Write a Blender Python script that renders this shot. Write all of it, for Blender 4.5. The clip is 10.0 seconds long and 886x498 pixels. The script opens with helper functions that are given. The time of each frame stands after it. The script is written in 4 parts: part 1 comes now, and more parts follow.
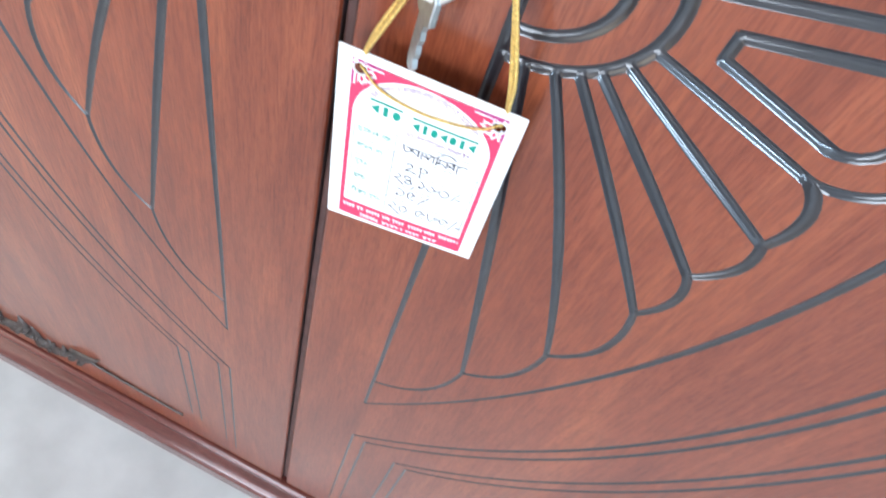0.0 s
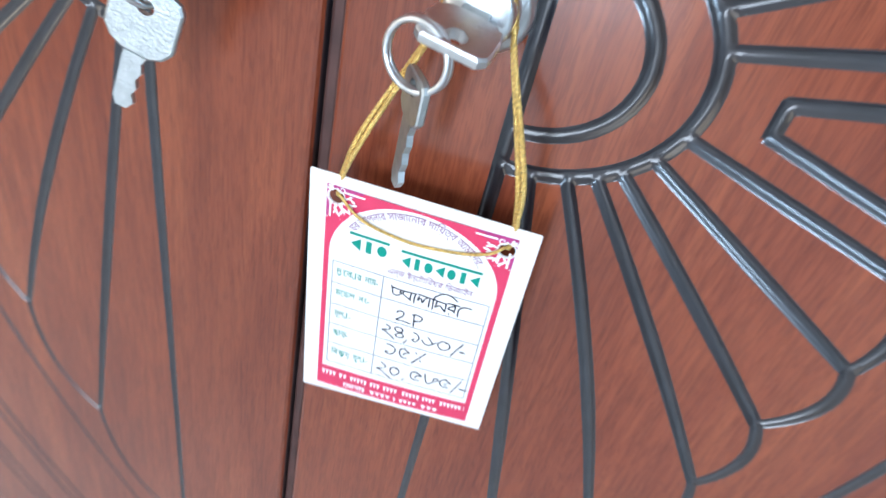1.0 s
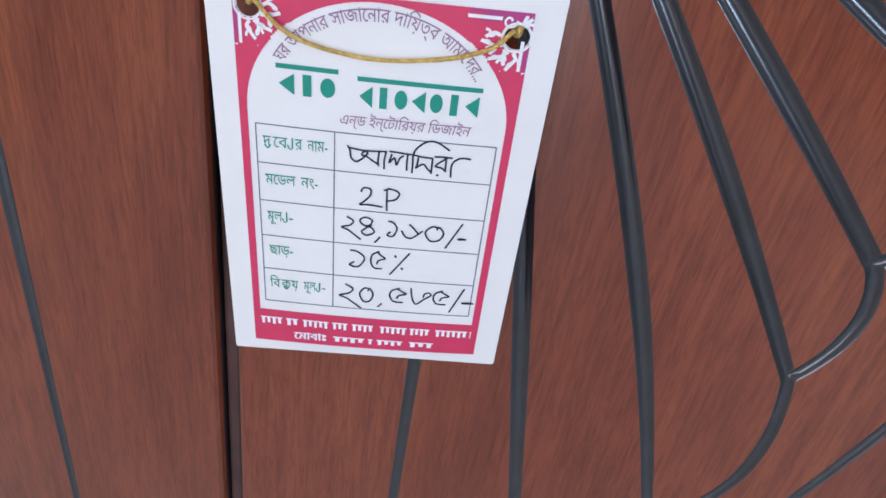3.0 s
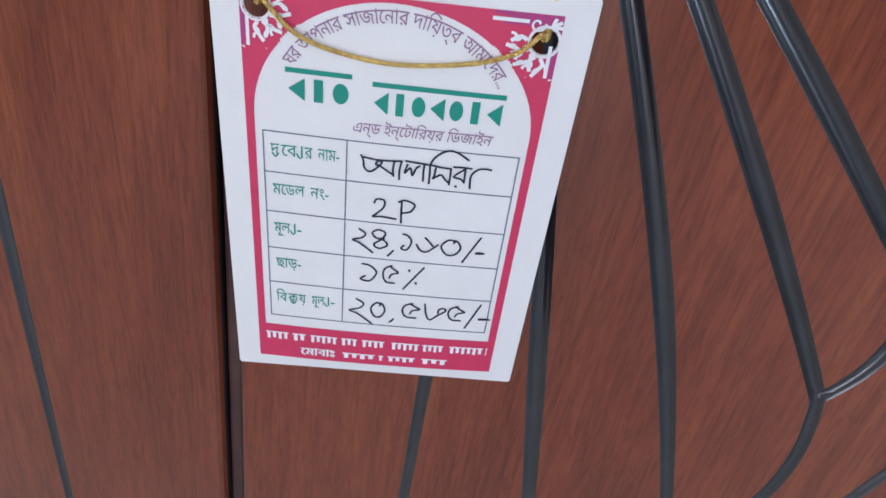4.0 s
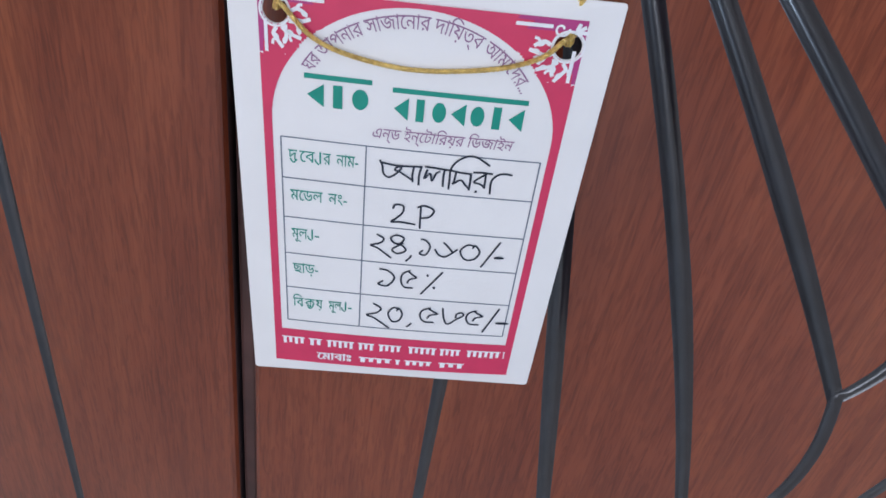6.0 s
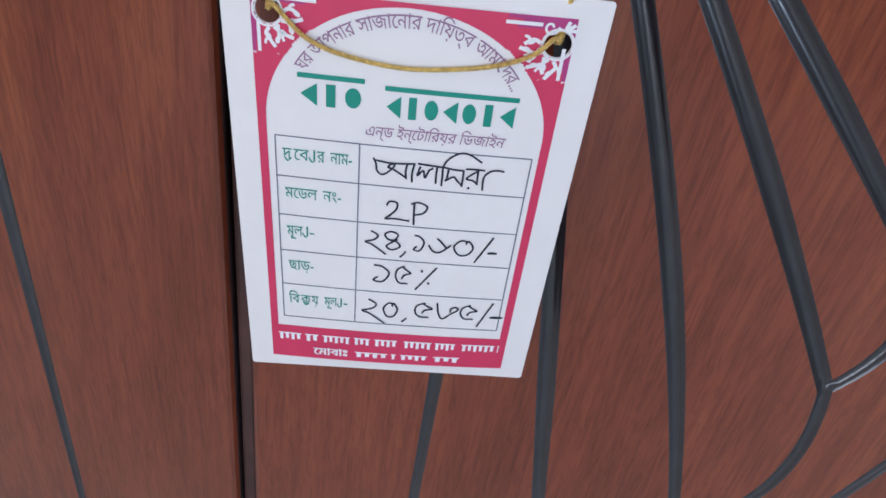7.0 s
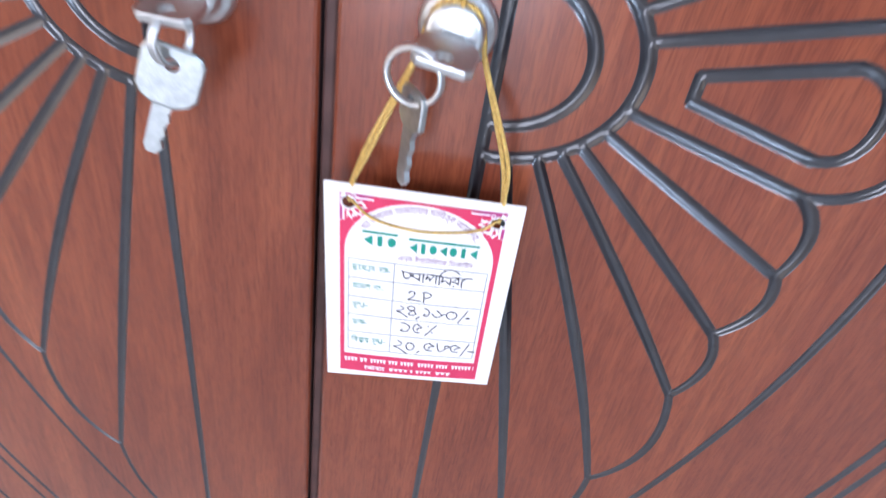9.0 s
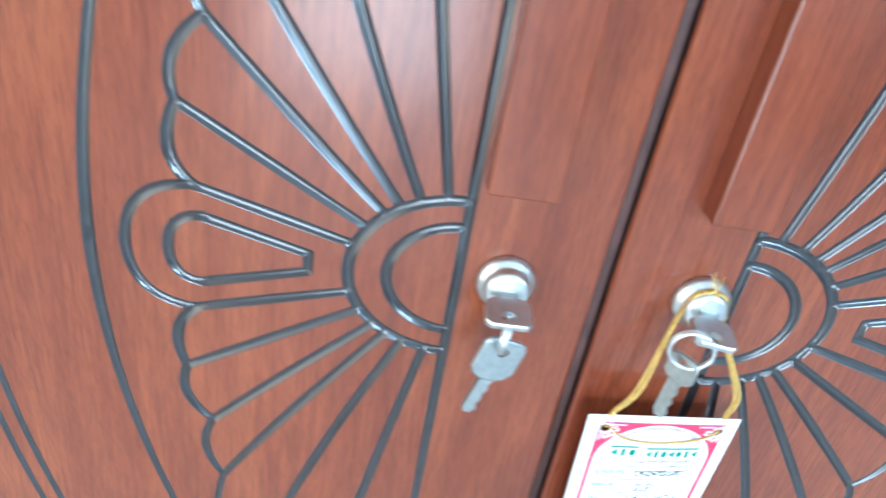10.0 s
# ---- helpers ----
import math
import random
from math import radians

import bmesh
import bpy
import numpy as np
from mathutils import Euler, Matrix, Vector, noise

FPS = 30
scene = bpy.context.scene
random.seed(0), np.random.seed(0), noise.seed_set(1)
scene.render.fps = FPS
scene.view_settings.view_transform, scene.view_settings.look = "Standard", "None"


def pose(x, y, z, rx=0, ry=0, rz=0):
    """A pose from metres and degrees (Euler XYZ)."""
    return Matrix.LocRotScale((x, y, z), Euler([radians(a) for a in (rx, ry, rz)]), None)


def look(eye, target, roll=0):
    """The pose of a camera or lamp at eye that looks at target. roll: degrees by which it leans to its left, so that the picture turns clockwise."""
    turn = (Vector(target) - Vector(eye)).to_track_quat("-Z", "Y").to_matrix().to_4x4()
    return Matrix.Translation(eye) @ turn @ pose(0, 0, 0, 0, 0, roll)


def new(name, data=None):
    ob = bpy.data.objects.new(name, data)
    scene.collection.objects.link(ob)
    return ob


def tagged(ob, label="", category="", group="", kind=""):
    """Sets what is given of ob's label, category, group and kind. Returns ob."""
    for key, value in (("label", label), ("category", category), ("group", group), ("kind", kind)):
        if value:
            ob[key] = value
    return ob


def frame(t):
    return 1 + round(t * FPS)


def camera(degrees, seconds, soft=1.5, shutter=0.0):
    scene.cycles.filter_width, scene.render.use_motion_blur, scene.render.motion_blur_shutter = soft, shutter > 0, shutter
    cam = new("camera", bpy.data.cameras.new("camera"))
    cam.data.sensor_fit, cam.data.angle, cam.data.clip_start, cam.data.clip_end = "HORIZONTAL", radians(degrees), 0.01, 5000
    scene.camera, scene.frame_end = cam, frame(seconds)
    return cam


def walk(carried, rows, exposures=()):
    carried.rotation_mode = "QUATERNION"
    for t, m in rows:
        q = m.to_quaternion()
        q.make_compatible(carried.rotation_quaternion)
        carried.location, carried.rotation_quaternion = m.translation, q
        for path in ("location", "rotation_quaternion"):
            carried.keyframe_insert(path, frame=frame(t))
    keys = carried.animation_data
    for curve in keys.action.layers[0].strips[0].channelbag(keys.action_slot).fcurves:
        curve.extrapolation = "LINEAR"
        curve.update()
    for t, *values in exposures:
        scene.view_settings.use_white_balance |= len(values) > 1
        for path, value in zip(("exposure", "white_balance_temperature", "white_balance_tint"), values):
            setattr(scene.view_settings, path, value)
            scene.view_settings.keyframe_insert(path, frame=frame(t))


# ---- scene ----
# A carved two-door wardrobe in a furniture shop, with a price tag on one of its locks.
cam = camera(66.41, 10.0, soft=1.6, shutter=0.4)
WALK = [
    (0.0, pose(0.0908, -0.2058, 1.0017, 32.83, -13.12, 24.52)),
    (0.2, pose(0.0883, -0.2035, 1.0023, 35.01, -12.54, 24.71)),
    (0.4, pose(0.0909, -0.1978, 0.9976, 37.43, -12.62, 24.05)),
    (0.6, pose(0.0927, -0.1983, 0.9900, 41.74, -11.79, 23.59)),
    (0.8, pose(0.0928, -0.1941, 0.9772, 46.04, -10.98, 22.42)),
    (1.0, pose(0.0891, -0.1875, 0.9485, 50.76, -11.32, 20.31)),
    (1.2, pose(0.0732, -0.1756, 0.9170, 55.56, -10.83, 15.59)),
    (1.5, pose(0.0688, -0.1649, 0.8849, 57.37, -9.83, 11.18)),
    (2.0, pose(0.0879, -0.1632, 0.8673, 60.20, -7.87, 9.85)),
    (2.5, pose(0.0833, -0.1649, 0.8583, 58.26, -7.78, 9.43)),
    (4.0, pose(0.0717, -0.1532, 0.8543, 57.01, -8.44, 9.28)),
    (4.5, pose(0.0700, -0.1508, 0.8512, 56.98, -8.38, 9.32)),
    (5.0, pose(0.0684, -0.1493, 0.8503, 56.75, -8.41, 9.29)),
    (6.5, pose(0.0655, -0.1523, 0.8576, 56.05, -8.05, 8.61)),
    (7.0, pose(0.0668, -0.1524, 0.8575, 55.78, -7.93, 8.45)),
    (7.5, pose(0.0687, -0.1571, 0.8603, 56.18, -7.58, 8.52)),
    (8.0, pose(0.0677, -0.1695, 0.8690, 55.79, -7.26, 8.25)),
    (8.5, pose(0.0699, -0.1882, 0.8944, 54.29, -6.68, 10.09)),
    (8.7, pose(0.0736, -0.2001, 0.9124, 53.26, -7.17, 9.82)),
    (9.0, pose(0.0715, -0.2335, 0.9645, 52.88, -7.74, 9.94)),
    (9.3, pose(0.0507, -0.2614, 1.0044, 53.03, -6.97, 8.38)),
    (9.5, pose(0.0238, -0.2699, 1.0320, 55.73, -5.30, 6.27)),
    (9.8, pose(-0.0440, -0.2671, 1.0464, 59.35, -7.77, 4.35)),
    (10.0, pose(-0.1034, -0.2652, 1.0495, 59.72, -8.68, -0.39)),
]
EXPOSURES = [(0.0, 0.76, 5950, 10), (0.5, 0.78, 6000, 15), (1.0, 0.46, 5750, 9), (1.5, -0.02, 5850, 14), (2.0, -0.12, 5900, 17), (4.0, -0.48, 5950, 16), (8.2, -0.50, 5950, 17),
             (8.6, -0.36, 5950, 19), (9.0, 0.38, 5900, 20), (9.5, 0.76, 5400, 3), (10.0, 0.88, 5350, 0)]
walk(cam, WALK, EXPOSURES)

# ---- light ----
world = bpy.data.worlds.new("world")
scene.world = world
world.use_nodes = True
wn = world.node_tree.nodes
sky = wn.new("ShaderNodeTexSky")
sky.sky_type = "NISHITA"
sky.sun_disc = False
sky.sun_elevation = radians(50)
sky.sun_rotation = radians(60)
wn["Background"].inputs["Strength"].default_value = 0.12
world.node_tree.links.new(sky.outputs["Color"], wn["Background"].inputs["Color"])


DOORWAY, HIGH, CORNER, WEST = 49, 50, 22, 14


def area_lamp(name, m, width, height, watts, colour):
    data = bpy.data.lights.new(name, "AREA")
    data.shape, data.size, data.size_y = "RECTANGLE", width, height
    data.energy, data.color = watts, colour
    lamp = new(name, data)
    lamp.matrix_world = m
    return lamp


# daylight from an unseen open doorway behind the camera
area_lamp("doorway_daylight", look((-0.32, -3.16, 1.06), (-0.32, 0.0, 1.06)), 1.0, 2.1, DOORWAY, (0.90, 0.95, 1.0))
# two unseen lamps added high behind the camera for glints in the grooves
area_lamp("high_glint_light", look((2.07, -3.16, 1.8), (2.07, 0.0, 1.8)), 0.98, 0.46, HIGH, (0.64, 0.83, 1.0))
area_lamp("corner_glint_light", look((2.56, -2.6, 1.8), (0.0, -2.6, 1.8)), 0.9, 0.46, CORNER, (0.68, 0.85, 1.0))
# unseen warm lamp added on the west side to brighten the left door
area_lamp("west_fill_light", look((-1.36, -1.0, 1.25), (0.0, -1.0, 1.25)), 1.3, 1.8, WEST, (1.0, 0.84, 0.64))

# ---- materials ----
HUB = 0.88          # height of the flowers' centres and of the locks


def material(name, colour, rough=0.5, metal=0.0, coat=0.0, vary=0.15, scale=30.0, bump=0.0, bump_scale=200.0):
    m = bpy.data.materials.new(name)
    m.use_nodes = True
    n, l = m.node_tree.nodes, m.node_tree.links
    b = n["Principled BSDF"]
    b.inputs["Roughness"].default_value = rough
    b.inputs["Metallic"].default_value = metal
    b.inputs["Coat Weight"].default_value = coat
    tc = n.new("ShaderNodeTexCoord")
    nz = n.new("ShaderNodeTexNoise")
    nz.inputs["Scale"].default_value = scale
    nz.inputs["Detail"].default_value = 6
    l.new(tc.outputs["Object"], nz.inputs["Vector"])
    rp = n.new("ShaderNodeValToRGB")
    rp.color_ramp.elements[0].position, rp.color_ramp.elements[1].position = 0.3, 0.7
    rp.color_ramp.elements[0].color = (*[c * (1 - vary) for c in colour], 1)
    rp.color_ramp.elements[1].color = (*[min(1, c * (1 + vary)) for c in colour], 1)
    l.new(nz.outputs["Fac"], rp.inputs["Fac"])
    l.new(rp.outputs["Color"], b.inputs["Base Color"])
    if bump:
        n2 = n.new("ShaderNodeTexNoise")
        n2.inputs["Scale"].default_value = bump_scale
        n2.inputs["Detail"].default_value = 4
        l.new(tc.outputs["Object"], n2.inputs["Vector"])
        bp = n.new("ShaderNodeBump")
        bp.inputs["Strength"].default_value = bump
        bp.inputs["Distance"].default_value = 0.002
        l.new(n2.outputs["Fac"], bp.inputs["Height"])
        l.new(bp.outputs["Normal"], b.inputs["Normal"])
    return m


def wood(name, dark, mid, light, rough=0.33, along="z"):
    """Stained, lacquered veneer with its grain along one axis."""
    m = bpy.data.materials.new(name)
    m.use_nodes = True
    n, l = m.node_tree.nodes, m.node_tree.links
    b = n["Principled BSDF"]
    tc = n.new("ShaderNodeTexCoord")

    def streaks(across, length, detail, distortion):
        mp = n.new("ShaderNodeMapping")
        mp.inputs["Scale"].default_value = (across, across, length) if along == "z" else (length, across, across)
        nz = n.new("ShaderNodeTexNoise")
        nz.inputs["Scale"].default_value = 1.0
        nz.inputs["Detail"].default_value = detail
        nz.inputs["Distortion"].default_value = distortion
        l.new(tc.outputs["Object"], mp.inputs["Vector"])
        l.new(mp.outputs["Vector"], nz.inputs["Vector"])
        return nz.outputs["Fac"]

    broad, fine, pores = streaks(24, 3.4, 5, 1.4), streaks(170, 9.0, 5, 0.8), streaks(520, 40.0, 3, 0.2)
    blotch = streaks(3.5, 2.2, 3, 0.4)
    mix = n.new("ShaderNodeMath")
    mix.operation = "MULTIPLY_ADD"
    mix.inputs[1].default_value = 0.3
    l.new(fine, mix.inputs[0])
    sc = n.new("ShaderNodeMath")
    sc.operation = "MULTIPLY"
    sc.inputs[1].default_value = 0.7
    l.new(broad, sc.inputs[0])
    l.new(sc.outputs[0], mix.inputs[2])
    rp = n.new("ShaderNodeValToRGB")
    e = rp.color_ramp.elements
    e[0].position, e[0].color = 0.3, (*dark, 1)
    e[1].position, e[1].color = 0.7, (*light, 1)
    k = e.new(0.5)
    k.color = (*mid, 1)
    l.new(mix.outputs[0], rp.inputs["Fac"])
    tint = n.new("ShaderNodeMixRGB")
    tint.blend_type = "MULTIPLY"
    tint.inputs["Fac"].default_value = 0.55
    bl = n.new("ShaderNodeValToRGB")
    bl.color_ramp.elements[0].position, bl.color_ramp.elements[1].position = 0.3, 0.7
    bl.color_ramp.elements[0].color = (0.68, 0.62, 0.6, 1)
    bl.color_ramp.elements[1].color = (1, 1, 1, 1)
    l.new(blotch, bl.inputs["Fac"])
    l.new(rp.outputs["Color"], tint.inputs["Color1"])
    l.new(bl.outputs["Color"], tint.inputs["Color2"])
    pr = n.new("ShaderNodeValToRGB")
    pr.color_ramp.elements[0].position, pr.color_ramp.elements[1].position = 0.36, 0.54
    pr.color_ramp.elements[0].color = (0.42, 0.36, 0.38, 1)
    pr.color_ramp.elements[1].color = (1, 1, 1, 1)
    l.new(streaks(480, 22.0, 3, 1.0), pr.inputs["Fac"])
    pored = n.new("ShaderNodeMixRGB")
    pored.blend_type = "MULTIPLY"
    pored.inputs["Fac"].default_value = 0.34
    l.new(tint.outputs["Color"], pored.inputs["Color1"])
    l.new(pr.outputs["Color"], pored.inputs["Color2"])
    fr = n.new("ShaderNodeValToRGB")
    fr.color_ramp.elements[0].position, fr.color_ramp.elements[1].position = 0.40, 0.52
    fr.color_ramp.elements[0].color = (0.40, 0.33, 0.36, 1)
    fr.color_ramp.elements[1].color = (1, 1, 1, 1)
    l.new(streaks(900, 75.0, 2, 1.3), fr.inputs["Fac"])
    flecked = n.new("ShaderNodeMixRGB")
    flecked.blend_type = "MULTIPLY"
    flecked.inputs["Fac"].default_value = 0.32
    l.new(pored.outputs["Color"], flecked.inputs["Color1"])
    l.new(fr.outputs["Color"], flecked.inputs["Color2"])
    l.new(flecked.outputs["Color"], b.inputs["Base Color"])
    rr = n.new("ShaderNodeMapRange")
    rr.inputs["To Min"].default_value, rr.inputs["To Max"].default_value = rough - 0.06, rough + 0.1
    l.new(blotch, rr.inputs["Value"])
    l.new(rr.outputs["Result"], b.inputs["Roughness"])
    b.inputs["Coat Weight"].default_value = 0.88
    b.inputs["Specular IOR Level"].default_value = 0.15
    b.inputs["Coat Roughness"].default_value = 0.2
    bp = n.new("ShaderNodeBump")
    bp.inputs["Strength"].default_value = 0.12
    bp.inputs["Distance"].default_value = 0.0006
    l.new(pores, bp.inputs["Height"])
    l.new(bp.outputs["Normal"], b.inputs["Normal"])
    return m


WOOD = wood("red_brown_lacquered_veneer", (0.166, 0.0345, 0.0155), (0.230, 0.0530, 0.0220), (0.302, 0.0800, 0.0310))
WOOD_TRIM = wood("red_brown_lacquered_trim", (0.12, 0.034, 0.026), (0.16, 0.047, 0.036), (0.20, 0.064, 0.048), 0.24, "x")
GROOVE = material("black_lacquer_in_grooves", (0.016, 0.015, 0.019), 0.3, coat=1.0, vary=0.3, scale=90, bump=0.05, bump_scale=160)
GROOVE.node_tree.nodes["Principled BSDF"].inputs["Specular IOR Level"].default_value = 0.5
GROOVE.node_tree.nodes["Principled BSDF"].inputs["Coat Roughness"].default_value = 0.16
CARVED = material("dark_carved_wood", (0.055, 0.04, 0.035), 0.22, vary=0.5, scale=120, bump=0.4, bump_scale=300)
# brown darkened to give the shade in the gap between the doors
SHADOWED = material("gap_shade_brown", (0.075, 0.030, 0.024), 0.6, vary=0.3, scale=60)
CHROME = material("worn_chrome", (0.68, 0.70, 0.71), 0.33, 1.0, vary=0.08, scale=200, bump=0.1, bump_scale=900)
STEEL = material("brushed_key_steel", (0.46, 0.49, 0.49), 0.4, 1.0, vary=0.12, scale=300, bump=0.15, bump_scale=900)
GOLD = material("gold_thread", (0.86, 0.56, 0.18), 0.28, 0.7, vary=0.3, scale=900, bump=0.5, bump_scale=2500)
PAPER = material("white_card", (0.80, 0.762, 0.742), 0.55, vary=0.02, scale=60, bump=0.05, bump_scale=900)
PINK = material("crimson_print", (0.61, 0.032, 0.10), 0.5, vary=0.05, scale=200)
PURPLE = material("purple_print", (0.42, 0.035, 0.18), 0.5, vary=0.05, scale=200)
GREEN = material("green_print", (0.0, 0.25, 0.18), 0.5, vary=0.05, scale=200)
INK = material("blue_black_ink", (0.012, 0.018, 0.035), 0.45, vary=0.2, scale=400)
LINE = material("slate_print", (0.13, 0.15, 0.20), 0.5, vary=0.05, scale=400)
PALE = material("white_print", (0.82, 0.80, 0.81), 0.5, vary=0.02, scale=200)
PLUM = material("plum_print", (0.30, 0.15, 0.26), 0.5, vary=0.05, scale=200)
FLOOR = material("pale_cement_floor", (0.60, 0.60, 0.58), 0.5, vary=0.16, scale=9, bump=0.25, bump_scale=40)
# unseen walls, kept dim to hold down reflections in the grooves
PLASTER = material("grey_beige_wall_paint", (0.30, 0.28, 0.25), 0.8, vary=0.05, scale=4, bump=0.1, bump_scale=60)
CEILING = material("white_ceiling_paint", (0.75, 0.75, 0.74), 0.85, vary=0.04, scale=4)


# ---- mesh helpers ----
def mesh_object(name, verts, faces, mats, parent=None, label="", smooth=False):
    me = bpy.data.meshes.new(name)
    me.from_pydata([tuple(v) for v in verts], [], faces)
    for m in (mats if isinstance(mats, (list, tuple)) else [mats]):
        me.materials.append(m)
    if smooth:
        me.polygons.foreach_set("use_smooth", [True] * len(me.polygons))
    me.update()
    ob = new(name, me)
    if parent:
        ob.parent = parent
    if label:
        tagged(ob, label)
    return ob


def part(name, bm, mat, parent, label="", smooth=False):
    me = bpy.data.meshes.new(name)
    bmesh.ops.recalc_face_normals(bm, faces=bm.faces)
    bm.to_mesh(me)
    bm.free()
    me.materials.append(mat)
    if smooth:
        me.polygons.foreach_set("use_smooth", [True] * len(me.polygons))
    ob = new(name, me)
    if parent:
        ob.parent = parent
    if label:
        tagged(ob, label)
    return ob


def thing(name, place, label, category, group="", kind=""):
    ob = new(name)
    ob.location = place
    ob.empty_display_size = 0.05
    return tagged(ob, label, category, group, kind)


def box(bm, lo, hi, bevel=0.0, segments=2, m=None):
    made = bmesh.ops.create_cube(bm, size=1.0)["verts"]
    for v in made:
        v.co = Vector([lo[i] + (v.co[i] + 0.5) * (hi[i] - lo[i]) for i in range(3)])
    if bevel:
        edges = list({e for v in made for e in v.link_edges})
        got = bmesh.ops.bevel(bm, geom=edges, offset=bevel, segments=segments, affect="EDGES", profile=0.5)
        made = list({v for f in got["faces"] for v in f.verts} | {v for v in made if v.is_valid})
    if m is not None:
        for v in made:
            v.co = m @ v.co
    return made


def lathe(bm, profile, m, sides=40):
    """A turned solid: profile of (radius, height), round the local z axis."""
    rings = []
    for r, h in profile:
        if r < 1e-6:
            rings.append([bm.verts.new(m @ Vector((0, 0, h)))])
        else:
            rings.append([bm.verts.new(m @ Vector((r * math.cos(2 * math.pi * k / sides), r * math.sin(2 * math.pi * k / sides), h))) for k in range(sides)])
    for a, b in zip(rings, rings[1:]):
        for k in range(sides):
            j = (k + 1) % sides
            if len(a) == 1 and len(b) > 1:
                bm.faces.new((a[0], b[k], b[j]))
            elif len(b) == 1 and len(a) > 1:
                bm.faces.new((a[k], b[0], a[j]))
            elif len(a) > 1:
                bm.faces.new((a[k], b[k], b[j], a[j]))


def tube(bm, path, radius, sides=8, closed=False):
    """A round tube along a path of points."""
    pts = [Vector(p) for p in path]
    n, rings, side = len(pts), [], None
    for i, p in enumerate(pts):
        a = pts[(i - 1) % n] if closed or i else pts[0]
        b = pts[(i + 1) % n] if closed or i < n - 1 else pts[-1]
        d = (b - a).normalized()
        if side is None:
            side = d.orthogonal().normalized()
        side = (side - d * side.dot(d)).normalized()
        up = d.cross(side)
        rings.append([bm.verts.new(p + radius * (side * math.cos(2 * math.pi * k / sides) + up * math.sin(2 * math.pi * k / sides))) for k in range(sides)])
    for i in range(n if closed else n - 1):
        a, b = rings[i], rings[(i + 1) % n]
        for k in range(sides):
            bm.faces.new((a[k], a[(k + 1) % sides], b[(k + 1) % sides], b[k]))
    if not closed:
        bm.faces.new(rings[0][::-1])
        bm.faces.new(rings[-1])


def spline(points, steps=8):
    """A smooth curve through a few points."""
    p = [Vector(q) for q in points]
    p = [2 * p[0] - p[1]] + p + [2 * p[-1] - p[-2]]
    out = []
    for i in range(1, len(p) - 2):
        for k in range(steps):
            t = k / steps
            out.append(0.5 * ((2 * p[i]) + (p[i + 1] - p[i - 1]) * t + (2 * p[i - 1] - 5 * p[i] + 4 * p[i + 1] - p[i + 2]) * t * t
                              + (3 * p[i] - p[i - 1] - 3 * p[i + 1] + p[i + 2]) * t ** 3))
    out.append(p[-2])
    return out


def bezier(a, b, c, d=None, n=24):
    out = []
    for k in range(n + 1):
        t = k / n
        if d is None:
            w = ((1 - t) ** 2, 2 * t * (1 - t), t * t)
            q = (a, b, c)
        else:
            w = ((1 - t) ** 3, 3 * t * (1 - t) ** 2, 3 * t * t * (1 - t), t ** 3)
            q = (a, b, c, d)
        out.append((sum(wi * p[0] for wi, p in zip(w, q)), sum(wi * p[1] for wi, p in zip(w, q))))
    return out


# ---- the shop ----
def slab(name, lo, hi, mat, label, category):
    bm = bmesh.new()
    box(bm, lo, hi)
    return tagged(part(name, bm, mat, None), label, category, kind="structure")


slab("floor", (-1.5, -3.4, -0.1), (2.8, 0.75, 0.0), FLOOR, "pale grey stained cement floor of the shop", "floor")
slab("ceiling", (-1.5, -3.4, 2.9), (2.8, 0.75, 3.0), CEILING, "plain white painted ceiling", "ceiling")
slab("wall_north", (-1.5, 0.65, 0.0), (2.8, 0.75, 2.9), PLASTER, "plain unseen grey-beige wall added behind the wardrobe", "wall")

def pierced_wall(name, pieces, label):
    bm = bmesh.new()
    for lo, hi in pieces:
        box(bm, lo, hi)
    return tagged(part(name, bm, PLASTER, None), label, "wall", kind="structure")


# unseen walls; the holes besides the doorway stand behind the added lamps
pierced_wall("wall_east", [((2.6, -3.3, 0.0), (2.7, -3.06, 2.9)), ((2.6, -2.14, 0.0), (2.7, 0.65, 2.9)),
                           ((2.6, -3.06, 0.0), (2.7, -2.14, 1.56)), ((2.6, -3.06, 2.04), (2.7, -2.14, 2.9))], "unseen grey-beige side wall with a hole behind an added lamp")
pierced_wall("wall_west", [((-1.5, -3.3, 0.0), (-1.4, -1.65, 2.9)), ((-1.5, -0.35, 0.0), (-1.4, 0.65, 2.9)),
                           ((-1.5, -1.65, 0.0), (-1.4, -0.35, 0.35)), ((-1.5, -1.65, 2.15), (-1.4, -0.35, 2.9))], "unseen grey-beige wall with a hole behind the west fill lamp")
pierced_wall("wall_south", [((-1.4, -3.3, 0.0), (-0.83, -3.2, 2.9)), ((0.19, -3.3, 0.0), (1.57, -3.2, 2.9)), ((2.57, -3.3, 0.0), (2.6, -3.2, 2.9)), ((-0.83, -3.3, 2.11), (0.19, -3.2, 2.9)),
                            ((1.57, -3.3, 0.0), (2.57, -3.2, 1.56)), ((1.57, -3.3, 2.04), (2.57, -3.2, 2.9))], "unseen grey-beige wall with an open doorway and a hole behind an added lamp")

# ---- the wardrobe ----
HALF = 0.475        # half the wardrobe's width
DOOR_LOW, DOOR_HIGH = 0.068, 1.692
wardrobe = thing("wardrobe", (0, 0, 0), "red-brown lacquered two-door wooden wardrobe with black carved flowers", "wardrobe")

